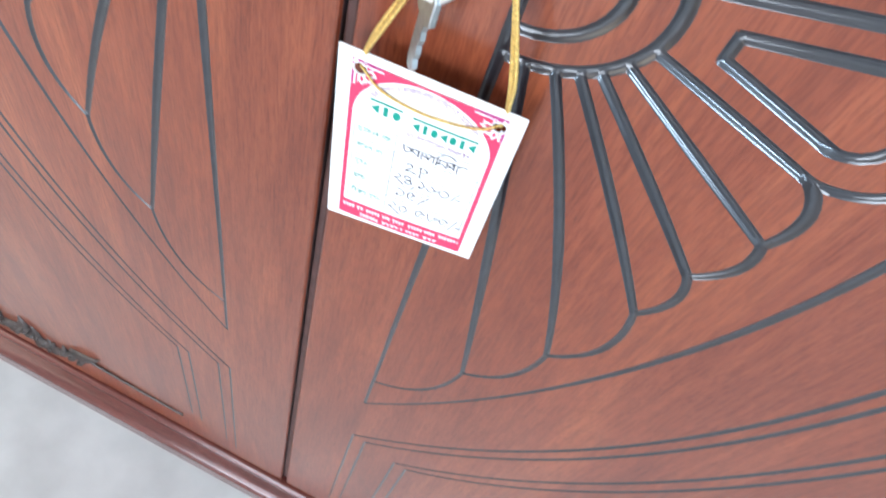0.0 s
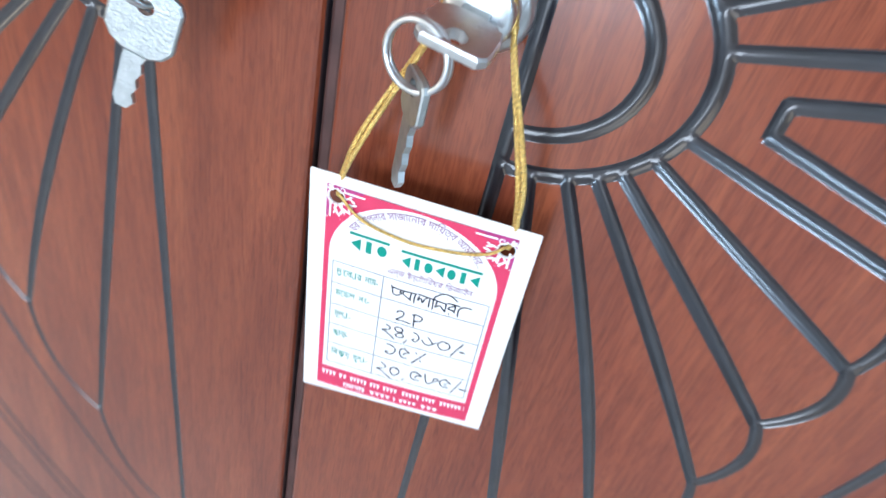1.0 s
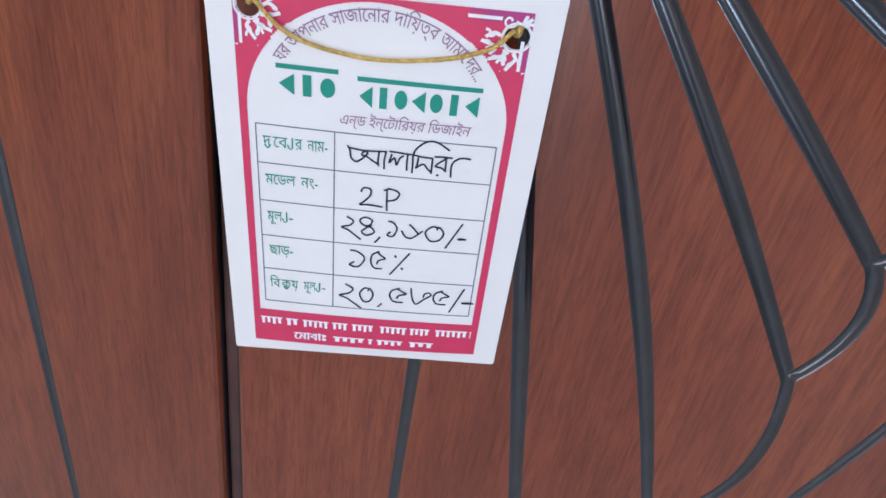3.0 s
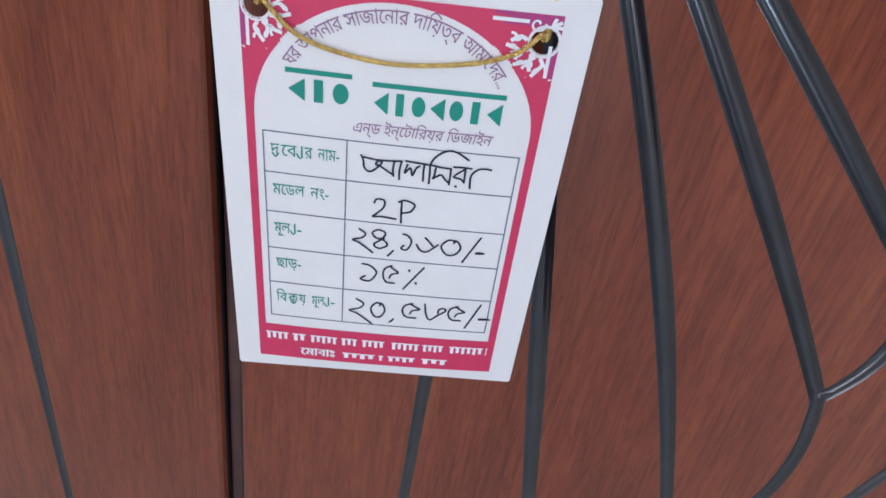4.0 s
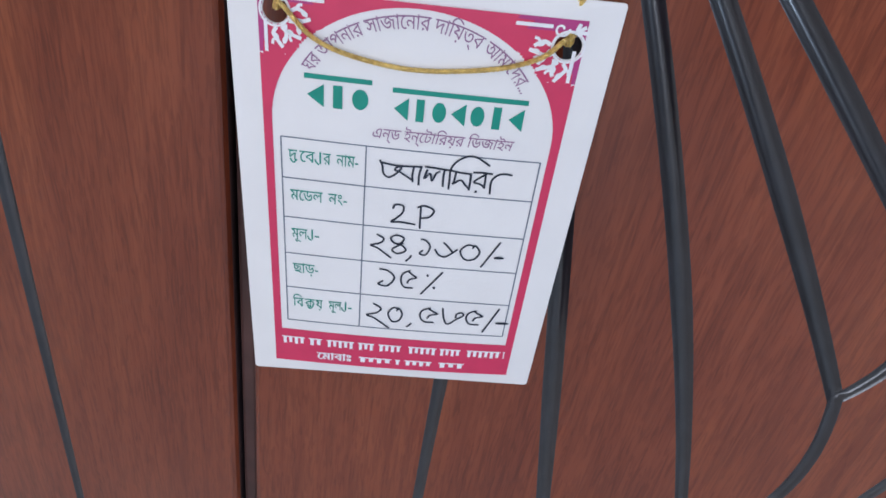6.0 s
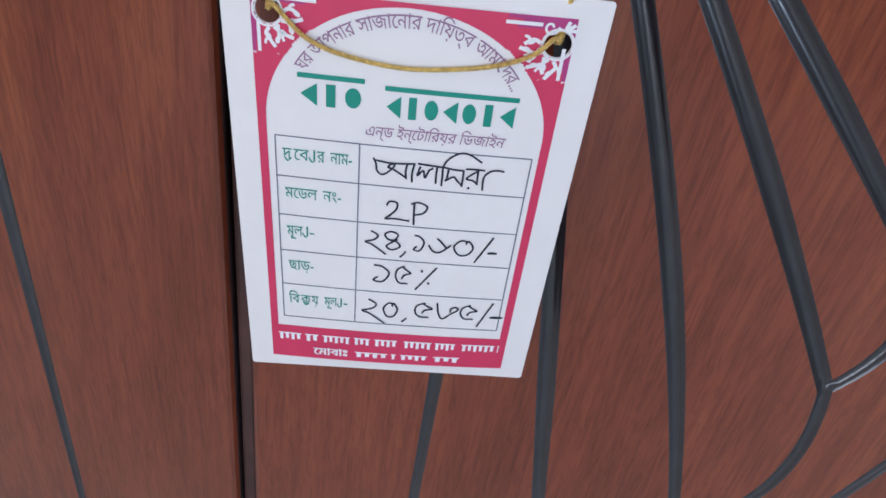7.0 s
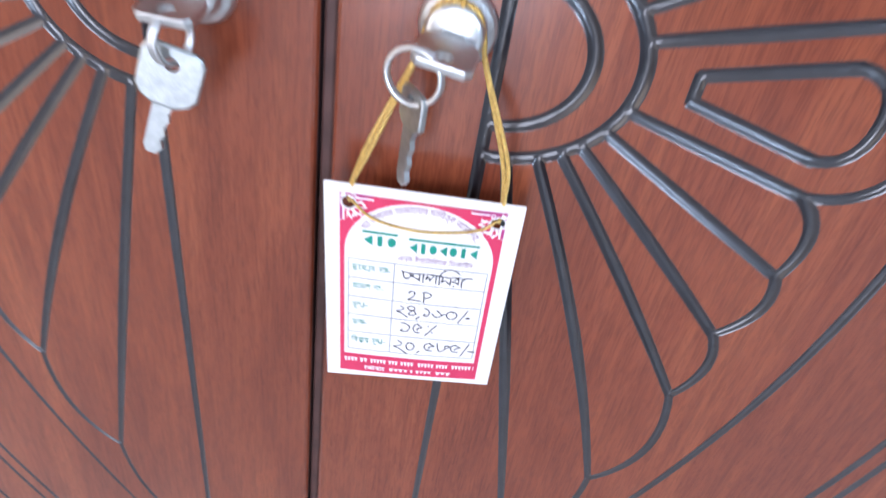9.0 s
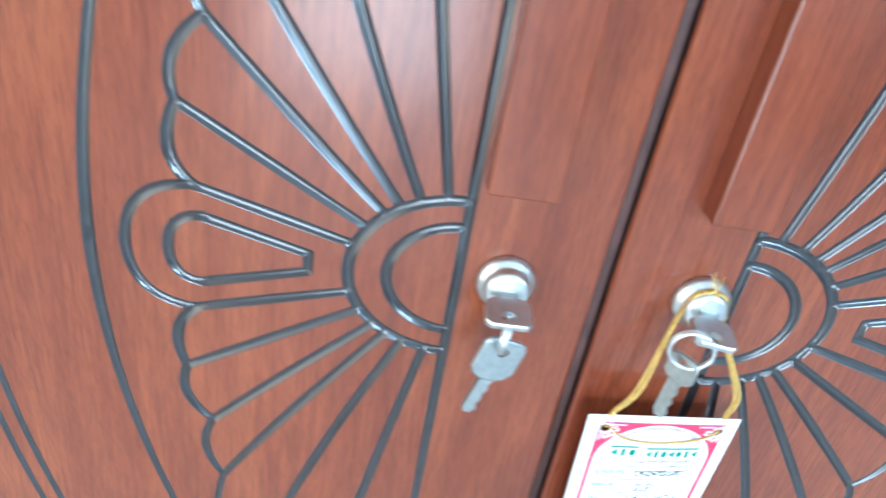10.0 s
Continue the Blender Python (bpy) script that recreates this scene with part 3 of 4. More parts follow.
def card_body():
    """The card: a thin sheet with two punched holes."""
    edge = []
    n, r = 14, 0.8
    for sx, sy, a0 in ((1, -1, -90), (1, 1, 0), (-1, 1, 90), (-1, -1, 180)):
        edge += [(sx * (TAG_W - r) + r * math.cos(radians(a0 + 15 * k)), sy * (TAG_H - r) + r * math.sin(radians(a0 + 15 * k))) for k in range(7)]
    verts = [Vector(p) for p in edge]
    edges = [(k, (k + 1) % len(edge)) for k in range(len(edge))]
    for hx, hy in HOLES:
        s = len(verts)
        verts += [Vector((hx + HOLE_R * math.cos(a), hy + HOLE_R * math.sin(a))) for a in (2 * math.pi * k / 24 for k in range(24))]
        edges += [(s + k, s + (k + 1) % 24) for k in range(24)]
    for i in range(1, n):
        for j in range(1, n):
            p = Vector((-TAG_W + 2 * TAG_W * i / n, -TAG_H + 2 * TAG_H * j / n))
            if all((p - Vector(h)).length > HOLE_R + 1 for h in HOLES):
                verts.append(p)
    got = delaunay_2d_cdt(verts, edges, [], 0, 1e-6)
    pts = got[0]
    faces = [f for f in got[2] if all((sum((pts[k] for k in f), Vector((0, 0))) / len(f) - Vector(h)).length > HOLE_R * 0.98 for h in HOLES)]
    out = [on_tag(p.x, p.y, 0.0) for p in pts] + [on_tag(p.x, p.y, -0.22) for p in pts]
    n = len(pts)
    allf = [tuple(f) for f in faces] + [tuple(n + k for k in reversed(f)) for f in faces]
    count = {}
    for f in faces:
        for a, b in zip(f, f[1:] + f[:1]):
            count[(a, b)] = 1
    allf += [(b, a, n + a, n + b) for a, b in count if (b, a) not in count]
    return mesh_object("card", out, allf, PAPER, tag, "white card with two punched holes")


card_body()


def strip_cells(outer, inner):
    return [(outer[k], outer[k + 1], inner[k + 1], inner[k]) for k in range(len(outer) - 1)]


def arch(w, spring, rise, low, n=40):
    side = [(-w, low + (spring - low) * k / 8) for k in range(8)]
    over = [(-w * math.cos(math.pi * k / n), spring + rise * math.sin(math.pi * k / n)) for k in range(n + 1)]
    return side + over + [(-x, y) for x, y in reversed(side)]


def frame_outer(points, w, high):
    """The nearest point of the border's outer edge for each point of the arch."""
    out = []
    for x, y in points:
        if y > 22 and abs(x) < 30.4:
            k = min((w / abs(x)) if abs(x) > 1e-6 else 1e9, (high - 22) / max(y - 22, 1e-6))
            out.append((x * k, 22 + (y - 22) * k))
        else:
            out.append((math.copysign(w, x), y))
    return out


inner = arch(30.6, 22.0, 26.6, -38.2)
outer = frame_outer(inner, 32.6, 49.6)


def fine(cells, n=8):
    out = []
    for a, b, c, d in cells:
        for k in range(n):
            f, g = k / n, (k + 1) / n
            mix = lambda p, q, t: (p[0] + (q[0] - p[0]) * t, p[1] + (q[1] - p[1]) * t)
            out.append((mix(a, d, f), mix(b, c, f), mix(b, c, g), mix(a, d, g)))
    return out


def corner_free(cells):
    """The border leaves its two upper corners to the ornaments."""
    out = []
    for c in cells:
        x, y = sum(p[0] for p in c) / 4, sum(p[1] for p in c) / 4
        if not (abs(x) > 20.5 and y > 37.5 and (abs(x) - 20.5) + (y - 37.5) > 3):
            out.append(c)
    return out


tag_mesh("printed_border", corner_free(fine(strip_cells(outer, inner), 14)), PINK, 0.06, "crimson printed border with an arched opening")
band = [(-32.6 + 65.2 * k / 12, -38.2) for k in range(13)]
tag_mesh("printed_band", strip_cells([(x, -49.6) for x, _ in band], band), PINK, 0.06, "crimson band with the shop's address")


def ribbon(points, width, n=5):
    """A pen stroke of even width through points in millimetres."""
    pts = [Vector((p[0], p[1], 0)) for p in points]
    p = spline([tuple(q) for q in pts], n) if len(pts) > 2 else pts
    cells = []
    left, right = [], []
    for i, q in enumerate(p):
        d = (p[min(i + 1, len(p) - 1)] - p[max(i - 1, 0)])
        d = d.normalized() if d.length > 1e-9 else Vector((1, 0, 0))
        s = Vector((-d.y, d.x, 0)) * width / 2
        left.append((q.x + s.x, q.y + s.y))
        right.append((q.x - s.x, q.y - s.y))
    for k in range(len(p) - 1):
        cells.append((right[k], right[k + 1], left[k + 1], left[k]))
    return cells


def straight(a, b, width, n=10):
    return ribbon([(a[0] + (b[0] - a[0]) * k / n, a[1] + (b[1] - a[1]) * k / n) for k in range(n + 1)], width, 1)


# corner ornaments of the border: a purple angle, and pale curling leaves round each hole
for sx in (-1, 1):
    hx, hy = HOLES[0] if sx < 0 else HOLES[1]
    cells, angle = [], []
    for i in range(28):
        for j in range(26):
            x0, y0 = 18.6 + 0.5 * i, 36.6 + 0.5 * j
            c = ((sx * x0, y0), (sx * (x0 + 0.5), y0), (sx * (x0 + 0.5), y0 + 0.5), (sx * x0, y0 + 0.5))
            mx, my = sx * (x0 + 0.25), y0 + 0.25
            if (abs(mx) - 20.5) + (my - 37.5) > 2.0 and (mx / 30.6) ** 2 + ((my - 22) / 26.6) ** 2 > 1.01 and math.hypot(mx - hx, my - hy) > 3.0:
                (angle if abs(mx) > 30.4 or my > 47.2 else cells).append(c if sx > 0 else c[::-1])
    tag_mesh("ornament_ground", cells, PINK, 0.05)
    tag_mesh("ornament_angle", angle, PURPLE, 0.05, "purple angle round a corner ornament")
    lines = straight((sx * 31.0, 36.8), (sx * 31.0, 43.5), 0.75) + straight((sx * 18.8, 48.0), (sx * 26.0, 48.0), 0.75)
    lines += ribbon([(hx + 3.15 * math.cos(a), hy + 3.15 * math.sin(a)) for a in (2 * math.pi * k / 20 for k in range(21))], 0.42, 2)
    cx, cy = hx - sx * 1.9, hy + 3.4
    lines += ribbon([(cx + sx * (0.35 + 0.16 * k) * math.cos(0.8 * k), cy + (0.35 + 0.16 * k) * math.sin(0.8 * k)) for k in range(9)], 0.45, 3)
    for k in range(3):
        a = math.atan2(1, sx) + (k - 1) * 0.62
        p0 = (hx + sx * 1.2, hy + 2.6)
        lines += ribbon([p0, (p0[0] + 1.0 * math.cos(a + 0.25), p0[1] + 1.0 * math.sin(a + 0.25)), (p0[0] + 2.2 * math.cos(a), p0[1] + 2.2 * math.sin(a))], 0.75, 4)
    for k in range(6):
        a = radians(178 + 17.5 * k) if sx > 0 else radians(362 - 17.5 * k)
        turn = (0.5 if k % 2 else -0.35) * sx
        reach = (3.4, 4.6, 5.6, 6.6 + 0.9 * (k % 2))
        p = [(hx + r * math.cos(a + turn * f), hy + r * math.sin(a + turn * f)) for r, f in zip(reach, (0.0, 0.35, 0.1, -0.25))]
        lines += ribbon(p, 0.8, 4)
        for m, lean in ((1, 1.0), (2, -1.1)):
            b = a + lean
            lines += ribbon([p[m], (p[m][0] + 0.8 * math.cos(b), p[m][1] + 0.8 * math.sin(b)), (p[m][0] + 1.5 * math.cos(b - 0.4 * lean), p[m][1] + 1.5 * math.sin(b - 0.4 * lean))], 0.6, 3)
    tag_mesh("ornament_leaves", lines, PALE, 0.14, "pale curling leaves round a punched hole")

# the table
ROWS_Y = (18.0, 7.8, -2.8, -13.3, -23.9, -34.9)
for y in ROWS_Y:
    tag_mesh("table_line", straight((-28.8, y), (29.2, y - 0.1), 0.28), LINE, 0.06)
for x in (-28.8, -9.3, 29.2):
    tag_mesh("table_line", straight((x, ROWS_Y[0]), (x, ROWS_Y[-1]), 0.28), LINE, 0.07)


from mathutils.geometry import interpolate_bezier


def letter_shapes(text):
    """The triangles of a text in the built-in font; overlapping strokes of a sign are filled as one."""
    cu = bpy.data.curves.new("letters", "FONT")
    cu.body = text
    tmp = new("letters", cu)
    outline = tmp.to_curve(bpy.context.evaluated_depsgraph_get())
    loops = []
    for sp in outline.splines:
        pts = sp.bezier_points
        loop = []
        for k in range(len(pts)):
            a, b = pts[k], pts[(k + 1) % len(pts)]
            if (a.co - b.co).length < 1e-6:
                continue
            loop += [(p.x, p.y) for p in interpolate_bezier(a.co, a.handle_right, b.handle_left, b.co, 4)[:-1]]
        if len(loop) > 2:
            loops.append(loop)
    tmp.to_curve_clear()
    bpy.data.objects.remove(tmp)
    bpy.data.curves.remove(cu)
    verts, edges, seg = [], [], []
    for loop in loops:
        s = len(verts)
        verts += [Vector(p) for p in loop]
        edges += [(s + k, s + (k + 1) % len(loop)) for k in range(len(loop))]
        seg += [(*loop[k], *loop[(k + 1) % len(loop)]) for k in range(len(loop))]
    got = delaunay_2d_cdt(verts, edges, [], 0, 1e-6)
    pts = np.array([(v.x, v.y) for v in got[0]])
    tri = np.array([f for f in got[2] if len(f) == 3])
    c, e = pts[tri].mean(1), np.array(seg)
    up = (e[None, :, 1] <= c[:, None, 1]) & (e[None, :, 3] > c[:, None, 1])
    down = (e[None, :, 3] <= c[:, None, 1]) & (e[None, :, 1] > c[:, None, 1])
    side = (e[None, :, 2] - e[None, :, 0]) * (c[:, None, 1] - e[None, :, 1]) - (c[:, None, 0] - e[None, :, 0]) * (e[None, :, 3] - e[None, :, 1])
    wind = (up & (side > 0)).sum(1) - (down & (side < 0)).sum(1)
    return pts, tri[wind != 0]


def lettering(name, text, place, height, mat, width=None, lift=0.08, bend=None, slant=0.0, label=""):
    """Words in the built-in font, laid on the card; place is the start of the baseline, in millimetres."""
    pts, tri = letter_shapes(text)
    used = np.unique(tri)
    x0, x1 = pts[used, 0].min(), pts[used, 0].max()
    k = height / 0.62
    kx = width / (x1 - x0) if width else k
    verts = []
    for px, py in pts:
        x, y = (px - x0) * kx + slant * py * k, py * k
        if bend:
            x, y = bend(x, y)
        verts.append(on_tag(place[0] + x, place[1] + y, lift))
    return mesh_object(name, verts, [tuple(int(v) for v in f) for f in tri], mat, tag, label)


def joint_marks(cells, mat, lift=0.09):
    tag_mesh("letter_joint", cells, mat, lift)


def tail_sign(x, y, w, h=2.9):
    """The bent stroke and upright of a joined letter."""
    return ribbon([(x - w * 0.05, y + h * 0.34), (x + w * 0.2, y + h * 0.06), (x + w * 0.62, y - h * 0.1)], 0.34) + straight((x + w * 0.78, y + h), (x + w * 0.78, y), 0.38, 2)


def foot_sign(x, y, w):
    """The slanting foot of a joined letter."""
    return ribbon([(x, y + 0.5), (x + w * 0.5, y - 0.5), (x + w, y + 0.4)], 0.35)


# printed words of the table, sign by sign in the order in which they are drawn
def printed(row, y, words, joints):
    for text, x0, x1 in words:
        lettering("row_word", text, (x0, y), 2.7, GREEN, x1 - x0, label="green printed word for " + row)
    if joints:
        joint_marks(joints, GREEN)


printed("the item's name", 12.3, [("দ", -27.2, -25.1), ("েব", -24.6, -21.0), ("র", -19.1, -17.3), ("নাম-", -16.0, -11.0)], foot_sign(-26.8, 12.4, 1.6) + tail_sign(-20.9, 12.3, 1.5))
printed("the model number", 2.1, [("মেডল", -27.0, -19.2), ("নং-", -17.8, -13.4)], [])
printed("the price", -8.6, [("মূল", -27.0, -23.0), ("-", -21.2, -20.1)], tail_sign(-22.9, -8.6, 1.4))
printed("the discount", -19.0, [("ছাড়-", -27.0, -20.4)], [])
printed("the sale price", -30.0, [("িব", -27.2, -24.3), ("ক", -24.0, -21.3), ("য়", -21.1, -19.2), ("মূল", -17.6, -14.2), ("-", -12.4, -11.4)], foot_sign(-23.4, -29.9, 1.6) + tail_sign(-14.1, -30.0, 1.3))

# the shop's name as plain green shapes, and its lines of small print
def plain_shapes(x0, x1, y, kinds):
    """A level bar over a row of plain solid triangles, discs and blocks."""
    cells = straight((x0, y), (x1, y), 1.1)
    w = (x1 - x0) / len(kinds)
    for k, kind in enumerate(kinds):
        a, b, high, low = x0 + w * (k + 0.12), x0 + w * (k + 0.88), y - 1.5, y - 6.6
        c, m = (a + b) / 2, (high + low) / 2
        if kind == "block":
            cells += straight((c, high), (c, low), w * 0.42)
        elif kind == "triangle":
            cells += [((a, m), (b, low), (b, high))]
        else:
            cells += [((c, m), *[(c + 0.36 * w * math.cos(t + f), m + 2.3 * math.sin(t + f)) for f in (0, math.pi / 8)]) for t in (math.pi * q / 8 for q in range(16))]
    tag_mesh("shop_name_mark", cells, GREEN, 0.08, "shop name as plain green shapes")


plain_shapes(-23.2, -8.6, 32.6, ("triangle", "block", "disc"))
plain_shapes(-4.2, 24.2, 31.6, ("triangle", "block", "disc", "triangle", "disc", "block", "triangle"))


def along_arch(x, y):
    a = math.pi * (0.845 - 0.69 * x / 46.0)
    return (24.6 + y) * math.cos(a), (21.0 + y) * math.sin(a)


lettering("slogan", "ঘর আপনার সাজােনার দািয়ত্ব আমােদর...", (0.3, 23.6), 2.7, PLUM, 46.0, bend=along_arch, label="plum printed slogan in an arch")
lettering("small_print", "এন্ড ইন্েটািরয়র িডজাইন", (-8.2, 20.2), 2.3, PLUM, 30.6, slant=0.18, label="slanted plum small print")

def bars(name, words, y, high, per):
    """Words that are not spelled out: a short upright bar for each sign, under a thin level bar."""
    for x0, x1 in words:
        n = max(1, round((x1 - x0) / per))
        w = (x1 - x0) / n
        cells = straight((x0, y + high / 2 - 0.2), (x1, y + high / 2 - 0.2), 0.4, 4)
        cells += [c for k in range(n) for c in straight((x0 + w * (k + 0.5), y + high / 2 - 0.4), (x0 + w * (k + 0.5), y - high / 2 + 0.3 * (k % 2)), w * 0.55, 2)]
        tag_mesh(name, cells, PALE, 0.1)


bars("address_bar", ((-30.6, -24.2), (-23.1, -19.4), (-18.1, -10.5), (-9.4, -4.9), (-3.7, 2.6), (4.5, 12.2), (13.1, 18.8), (20.5, 29.7), (30.4, 30.9)), -42.0, 2.5, 1.6)
for lift, nudge in ((0.10, 0.0), (0.12, 0.16), (0.14, 0.32)):
    lettering("small_print", "েমাবাঃ", (-20.9 + nudge, -48.0), 2.4, PALE, 9.5, lift=lift, label="white printed word before the number")
bars("number_bar", ((-9.0, 0.2), (1.2, 2.6), (3.8, 11.4), (13.2, 20.4)), -46.9, 1.9, 2.1)

# handwriting: each sign as pen strokes in a box one unit high
TWO = [[(0.25, 1.0), (0.58, 0.82), (0.42, 0.62), (0.0, 0.5), (0.3, 0.4), (0.65, 0.2), (0.98, 0.0)]]
FOUR = [[(0.85, 0.58), (0.3, 0.55), (0.02, 0.82), (0.4, 1.0), (0.85, 0.85), (0.6, 0.5), (0.15, 0.2), (0.5, 0.0), (1.0, 0.2), (0.8, 0.45), (0.42, 0.52)]]
ONE = [[(0.05, 0.97), (0.55, 0.9), (0.95, 0.55), (0.6, 0.05), (0.05, 0.1), (0.32, 0.32)]]
SIX = [[(0.0, 0.5), (0.2, 0.1), (0.5, 0.02), (0.78, 0.32), (1.0, 0.6)], [(0.35, 1.0), (0.55, 0.75), (0.78, 0.4)]]
NIL = [[(0.72, 0.9), (0.35, 0.95), (0.02, 0.55), (0.3, 0.05), (0.75, 0.1), (0.98, 0.55), (0.72, 0.95), (0.6, 0.75)]]
FIVE = [[(0.58, 1.0), (0.12, 0.8), (0.0, 0.42), (0.25, 0.05), (0.85, 0.02)], [(0.4, 0.98), (0.68, 0.8), (1.0, 0.62), (0.58, 0.5), (0.42, 0.26)]]
THREE = [[(0.0, 1.0), (0.1, 0.35), (0.3, 0.02), (0.65, 0.35), (0.95, 0.62), (0.85, 0.78), (0.65, 0.68), (0.62, 0.45)]]
COMMA = [[(1.0, 1.0), (0.6, 0.5), (0.0, 0.0)]]
SLASH = [[(0.0, 0.0), (0.5, 0.5), (1.0, 1.0)]]
DASH = [[(0.0, 0.5), (0.5, 0.6), (1.0, 0.5)], [(0.0, 0.45), (0.5, 0.45), (1.0, 0.55)]]
PERCENT = [[(0.0, 0.0), (0.5, 0.5), (1.0, 1.0)], [(0.22, 0.8), (0.26, 0.84), (0.27, 0.76)], [(0.6, 0.3), (0.65, 0.34), (0.66, 0.26)]]
LATIN_TWO = [[(0.05, 0.75), (0.15, 0.98), (0.45, 0.95), (0.45, 0.6), (0.2, 0.25), (0.02, 0.05), (0.4, 0.08), (1.0, 0.02)]]
LATIN_P = [[(0.2, 0.95), (0.22, 0.4), (0.25, 0.0)], [(0.0, 0.9), (0.4, 1.0), (0.95, 0.85), (0.75, 0.55), (0.25, 0.45)]]
AA = [[(0.0, 1.25), (0.15, 0.95), (0.22, 0.55), (0.5, 0.35), (0.85, 0.55), (1.15, 0.92), (0.95, 0.98), (0.82, 0.78), (1.05, 0.72), (1.4, 0.52), (1.78, 0.3)],
      [(1.8, 1.05), (1.75, 0.6), (1.8, 0.2)], [(0.1, 1.12), (1.0, 1.03), (2.2, 1.1)], [(2.2, 1.15), (2.1, 0.6), (2.12, 0.05)]]
LA = [[(0.15, 0.95), (0.02, 0.4), (0.3, 0.72), (0.42, 0.3), (0.6, 0.75), (0.8, 0.9)], [(1.0, 1.0), (0.98, 0.5), (1.0, 0.0)], [(0.0, 1.1), (0.7, 1.05), (1.35, 1.0)]]
MI = [[(0.0, 0.0), (0.0, 0.6), (0.0, 1.15), (0.25, 1.6), (0.75, 1.95), (1.3, 1.95), (2.0, 1.55)], [(0.3, 1.0), (0.25, 0.5), (0.2, 0.35), (0.6, 0.6), (0.85, 0.35), (1.1, 0.15)],
      [(1.1, 0.95), (1.1, 0.5), (1.08, 0.05)], [(0.05, 1.1), (0.6, 1.02), (1.15, 1.0)]]
RA = [[(0.7, 1.1), (0.1, 0.6), (0.45, 0.5), (0.7, 0.3)], [(0.65, 1.1), (0.66, 0.7), (0.66, 0.3)], [(0.2, 0.1), (0.27, 0.05), (0.25, 0.13)], [(0.0, 1.1), (0.5, 1.12), (1.0, 1.1)],
      [(1.0, 0.0), (0.98, 0.7), (1.25, 1.05), (1.6, 1.15), (2.0, 1.12)]]


def handwriting(signs, label):
    """Pen strokes: each sign fills the box x0..x1, y0..y1, in millimetres on the card."""
    for sign, x0, x1, y0, y1 in signs:
        xs = [p[0] for stroke in sign for p in stroke]
        ys = [p[1] for stroke in sign for p in stroke]
        kx, ky = (x1 - x0) / (max(xs) - min(xs)), (y1 - y0) / (max(ys) - min(ys))
        cells = []
        for stroke in sign:
            cells += ribbon([(x0 + (px - min(xs)) * kx, y0 + (py - min(ys)) * ky) for px, py in stroke], 0.48, 6)
        tag_mesh("handwritten_sign", cells, INK, 0.12, label)


handwriting([(AA, -6.1, 3.4, 9.5, 15.0), (LA, 4.1, 10.1, 9.7, 14.5), (MI, 9.9, 18.4, 9.2, 17.9), (RA, 15.0, 23.7, 8.9, 14.4)], "handwritten item name in blue-black ink")
handwriting([(LATIN_TWO, -2.6, 3.2, -1.2, 3.8), (LATIN_P, 3.3, 7.2, -2.2, 4.2)], "handwritten model in blue-black ink")
handwriting([(TWO, -7.2, -2.0, -11.6, -4.9), (FOUR, -2.4, 1.4, -10.1, -4.7), (COMMA, 1.6, 3.0, -12.2, -10.2), (ONE, 4.9, 7.3, -9.7, -5.2), (SIX, 8.5, 14.0, -9.8, -5.6), (NIL, 14.7, 19.4, -10.1, -5.8),
             (SLASH, 20.2, 24.0, -12.2, -4.2), (DASH, 23.1, 25.4, -9.1, -8.8)], "handwritten price in blue-black ink")
handwriting([(ONE, -4.8, -0.8, -20.3, -15.2), (FIVE, 0.9, 4.7, -20.4, -14.9), (PERCENT, 6.2, 11.2, -22.2, -14.6)], "handwritten discount in blue-black ink")
handwriting([(TWO, -7.4, -1.2, -34.6, -26.5), (NIL, -1.7, 2.0, -32.0, -27.4), (COMMA, 3.4, 4.6, -33.6, -32.2), (FIVE, 6.7, 11.2, -31.4, -26.5), (THREE, 12.4, 18.0, -31.6, -26.2), (FIVE, 18.8, 23.0, -31.2, -26.4),
             (SLASH, 23.6, 27.0, -33.8, -25.2), (DASH, 26.7, 30.0, -30.4, -30.1)], "handwritten sale price in blue-black ink")


# the gold cord: three strands twisted round one path
def cord(name, path, radius, pitch, label=""):
    p = spline(path, 40)
    length = 0.0
    bm = bmesh.new()
    strands = [[], [], []]
    side = None
    for i, q in enumerate(p):
        d = (p[min(i + 1, len(p) - 1)] - p[max(i - 1, 0)]).normalized()
        if side is None:
            side = d.orthogonal().normalized()
        side = (side - d * side.dot(d)).normalized()
        up = d.cross(side)
        if i:
            length += (q - p[i - 1]).length
        for k in range(3):
            a = 2 * math.pi * (length / pitch + k / 3)
            strands[k].append(q + (side * math.cos(a) + up * math.sin(a)) * radius * 0.52)
    for s in strands:
        tube(bm, s, radius * 0.56, 6)
    return part(name, bm, GOLD, tag, label, True)


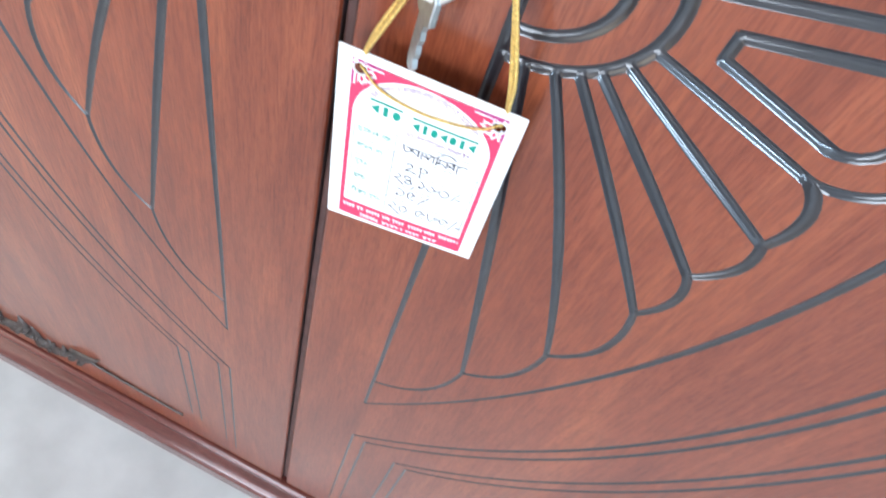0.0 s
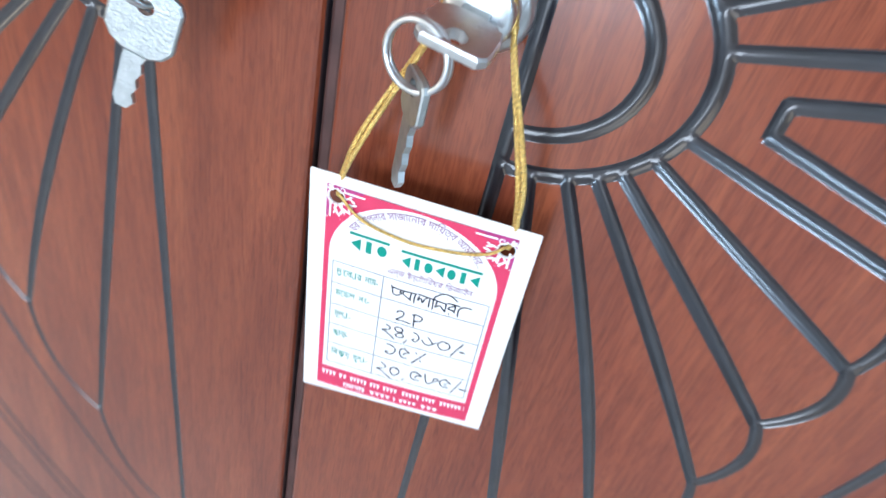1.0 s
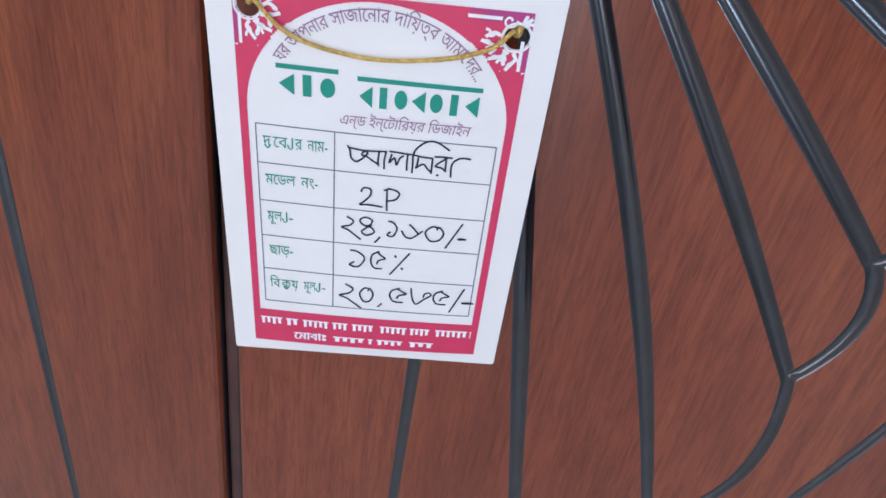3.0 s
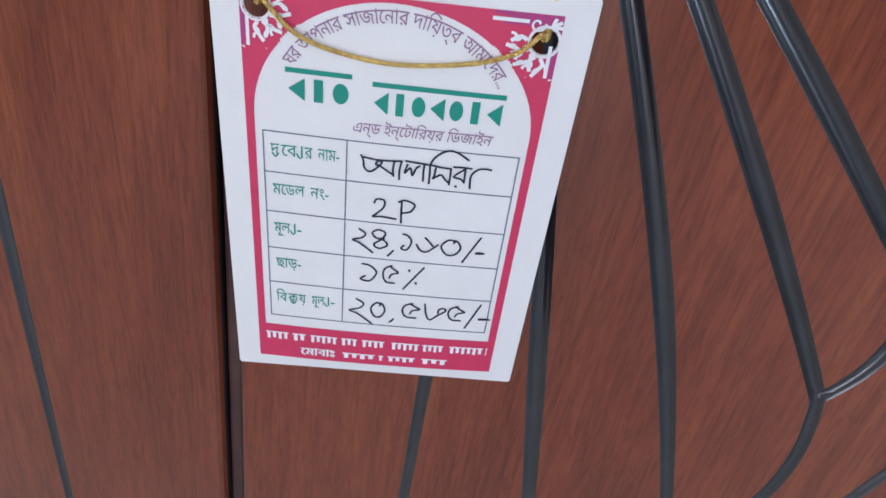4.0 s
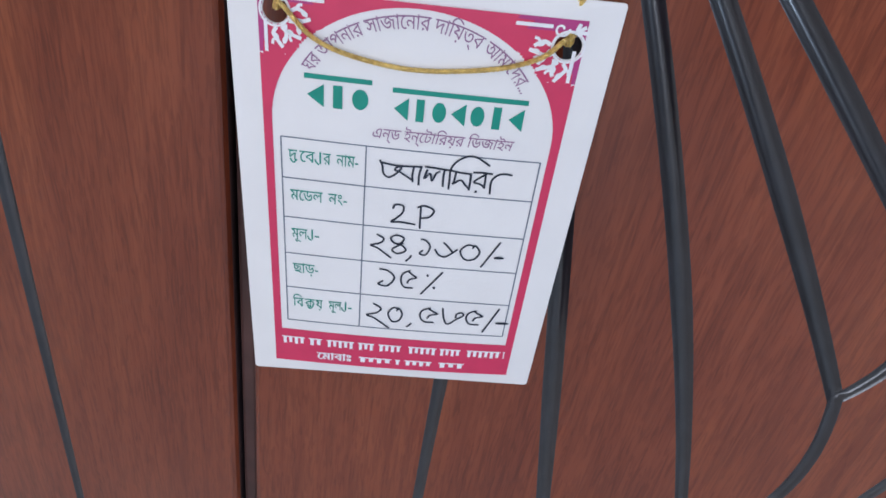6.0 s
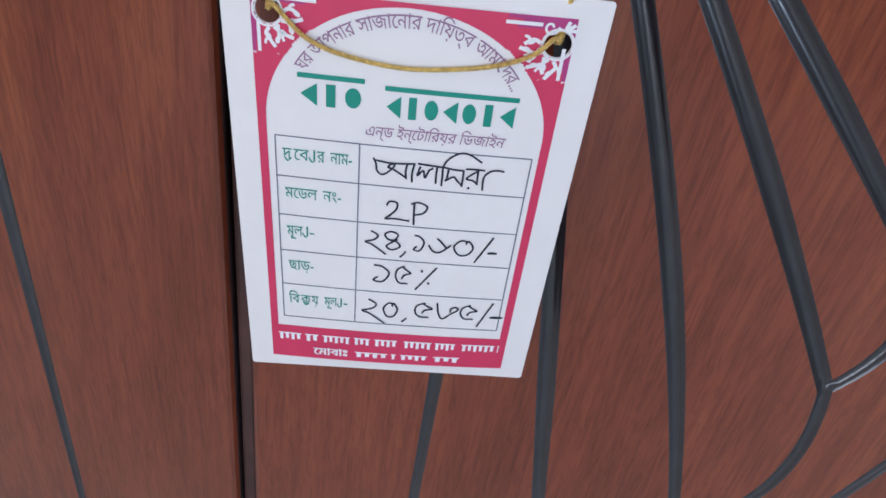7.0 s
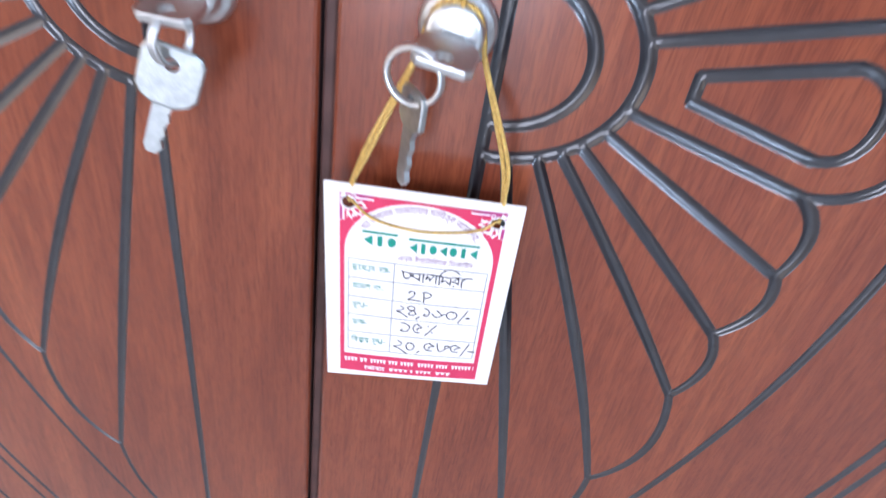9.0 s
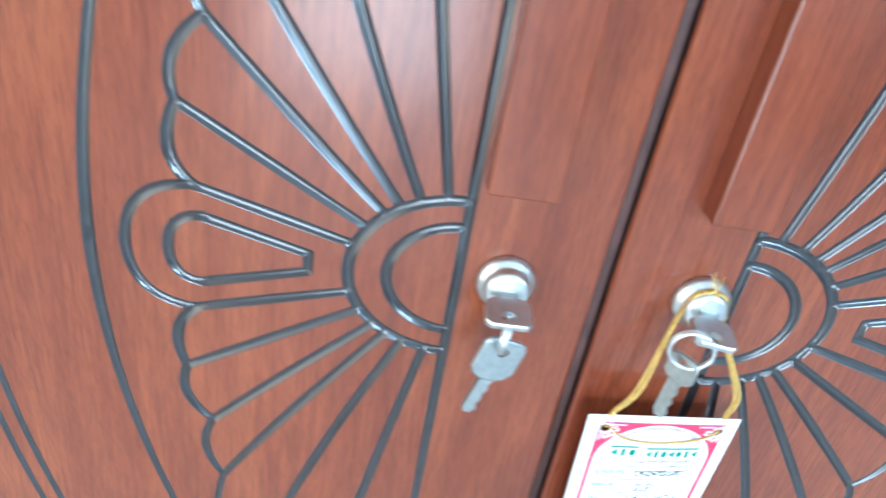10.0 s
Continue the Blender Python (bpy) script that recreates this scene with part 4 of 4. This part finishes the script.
hl, hr = HOLES
swag = [on_tag(hl[0], hl[1], -0.50), on_tag(hl[0] + 1.6, hl[1] + 1.4, 0.45), on_tag(-21.0, 41.0, 0.55), on_tag(-12.5, 38.0, 0.50), on_tag(0.5, 36.6, 0.45), on_tag(15.5, 38.4, 0.50),
        on_tag(24.5, 41.6, 0.55), on_tag(hr[0] - 1.0, hr[1] + 1.3, 0.45), on_tag(hr[0], hr[1], -0.50)]
cord("cord", swag, 0.00052, 0.0026, "gold twisted cord across the card")
kl = Vector((LOCK_R[0], -0.0125, LOCK_R[1])) - tag.location
for side, hole in ((-1, hl), (1, hr)):
    for off, lift in ((0.0, 0.0), (1.9, 0.7)):
        lean = 8.0 if side < 0 else -3.0
        cord("cord", [on_tag(hole[0], hole[1], -0.5), on_tag(hole[0] + 0.3 + off * 0.3, hole[1] + 5.0, -0.8), on_tag(hole[0] + (1.6 if side < 0 else -0.2) + off * 0.4, TAG_H + 3.0, -0.4 + lift * 0.5),
                      on_tag(hole[0] + lean + off, TAG_H + 21.0, 0.8 + lift * 0.5), kl + Vector((side * 0.0118 + off * 0.0003, 0.0055 - lift * 0.001, -0.009)),
                      kl + Vector((side * 0.0104, 0.0052 - lift * 0.002, -0.001)), kl + Vector((side * 0.0068, 0.0052 - lift * 0.002, 0.0082)), kl + Vector((0.0, 0.0052 - lift * 0.002, 0.0106))], 0.00085, 0.0046, "gold twisted cord up to the lock")
bm = bmesh.new()
rnd = random.Random(3)
for k in range(11):
    a = kl + Vector((rnd.uniform(-0.0022, 0.0018), 0.0045, 0.0104))
    lean, rise = rnd.uniform(-0.0035, 0.0028), rnd.uniform(0.003, 0.0115)
    out = rnd.uniform(-0.0022, 0.0)
    tube(bm, [a, a + Vector((lean * 0.3, out, rise * 0.45)), a + Vector((lean, out * 1.4, rise))], 0.00017, 5)
knot = spline([kl + Vector((0.0022 * math.cos(t), 0.0035 + 0.0012 * math.sin(2 * t), 0.0106 + 0.0013 * math.sin(t))) for t in (0, 1.1, 2.2, 3.3, 4.4, 5.5, 6.6)], 5)
tube(bm, knot, 0.00075, 7)
part("frayed_end", bm, GOLD, tag, "frayed gold thread ends over the lock", True)
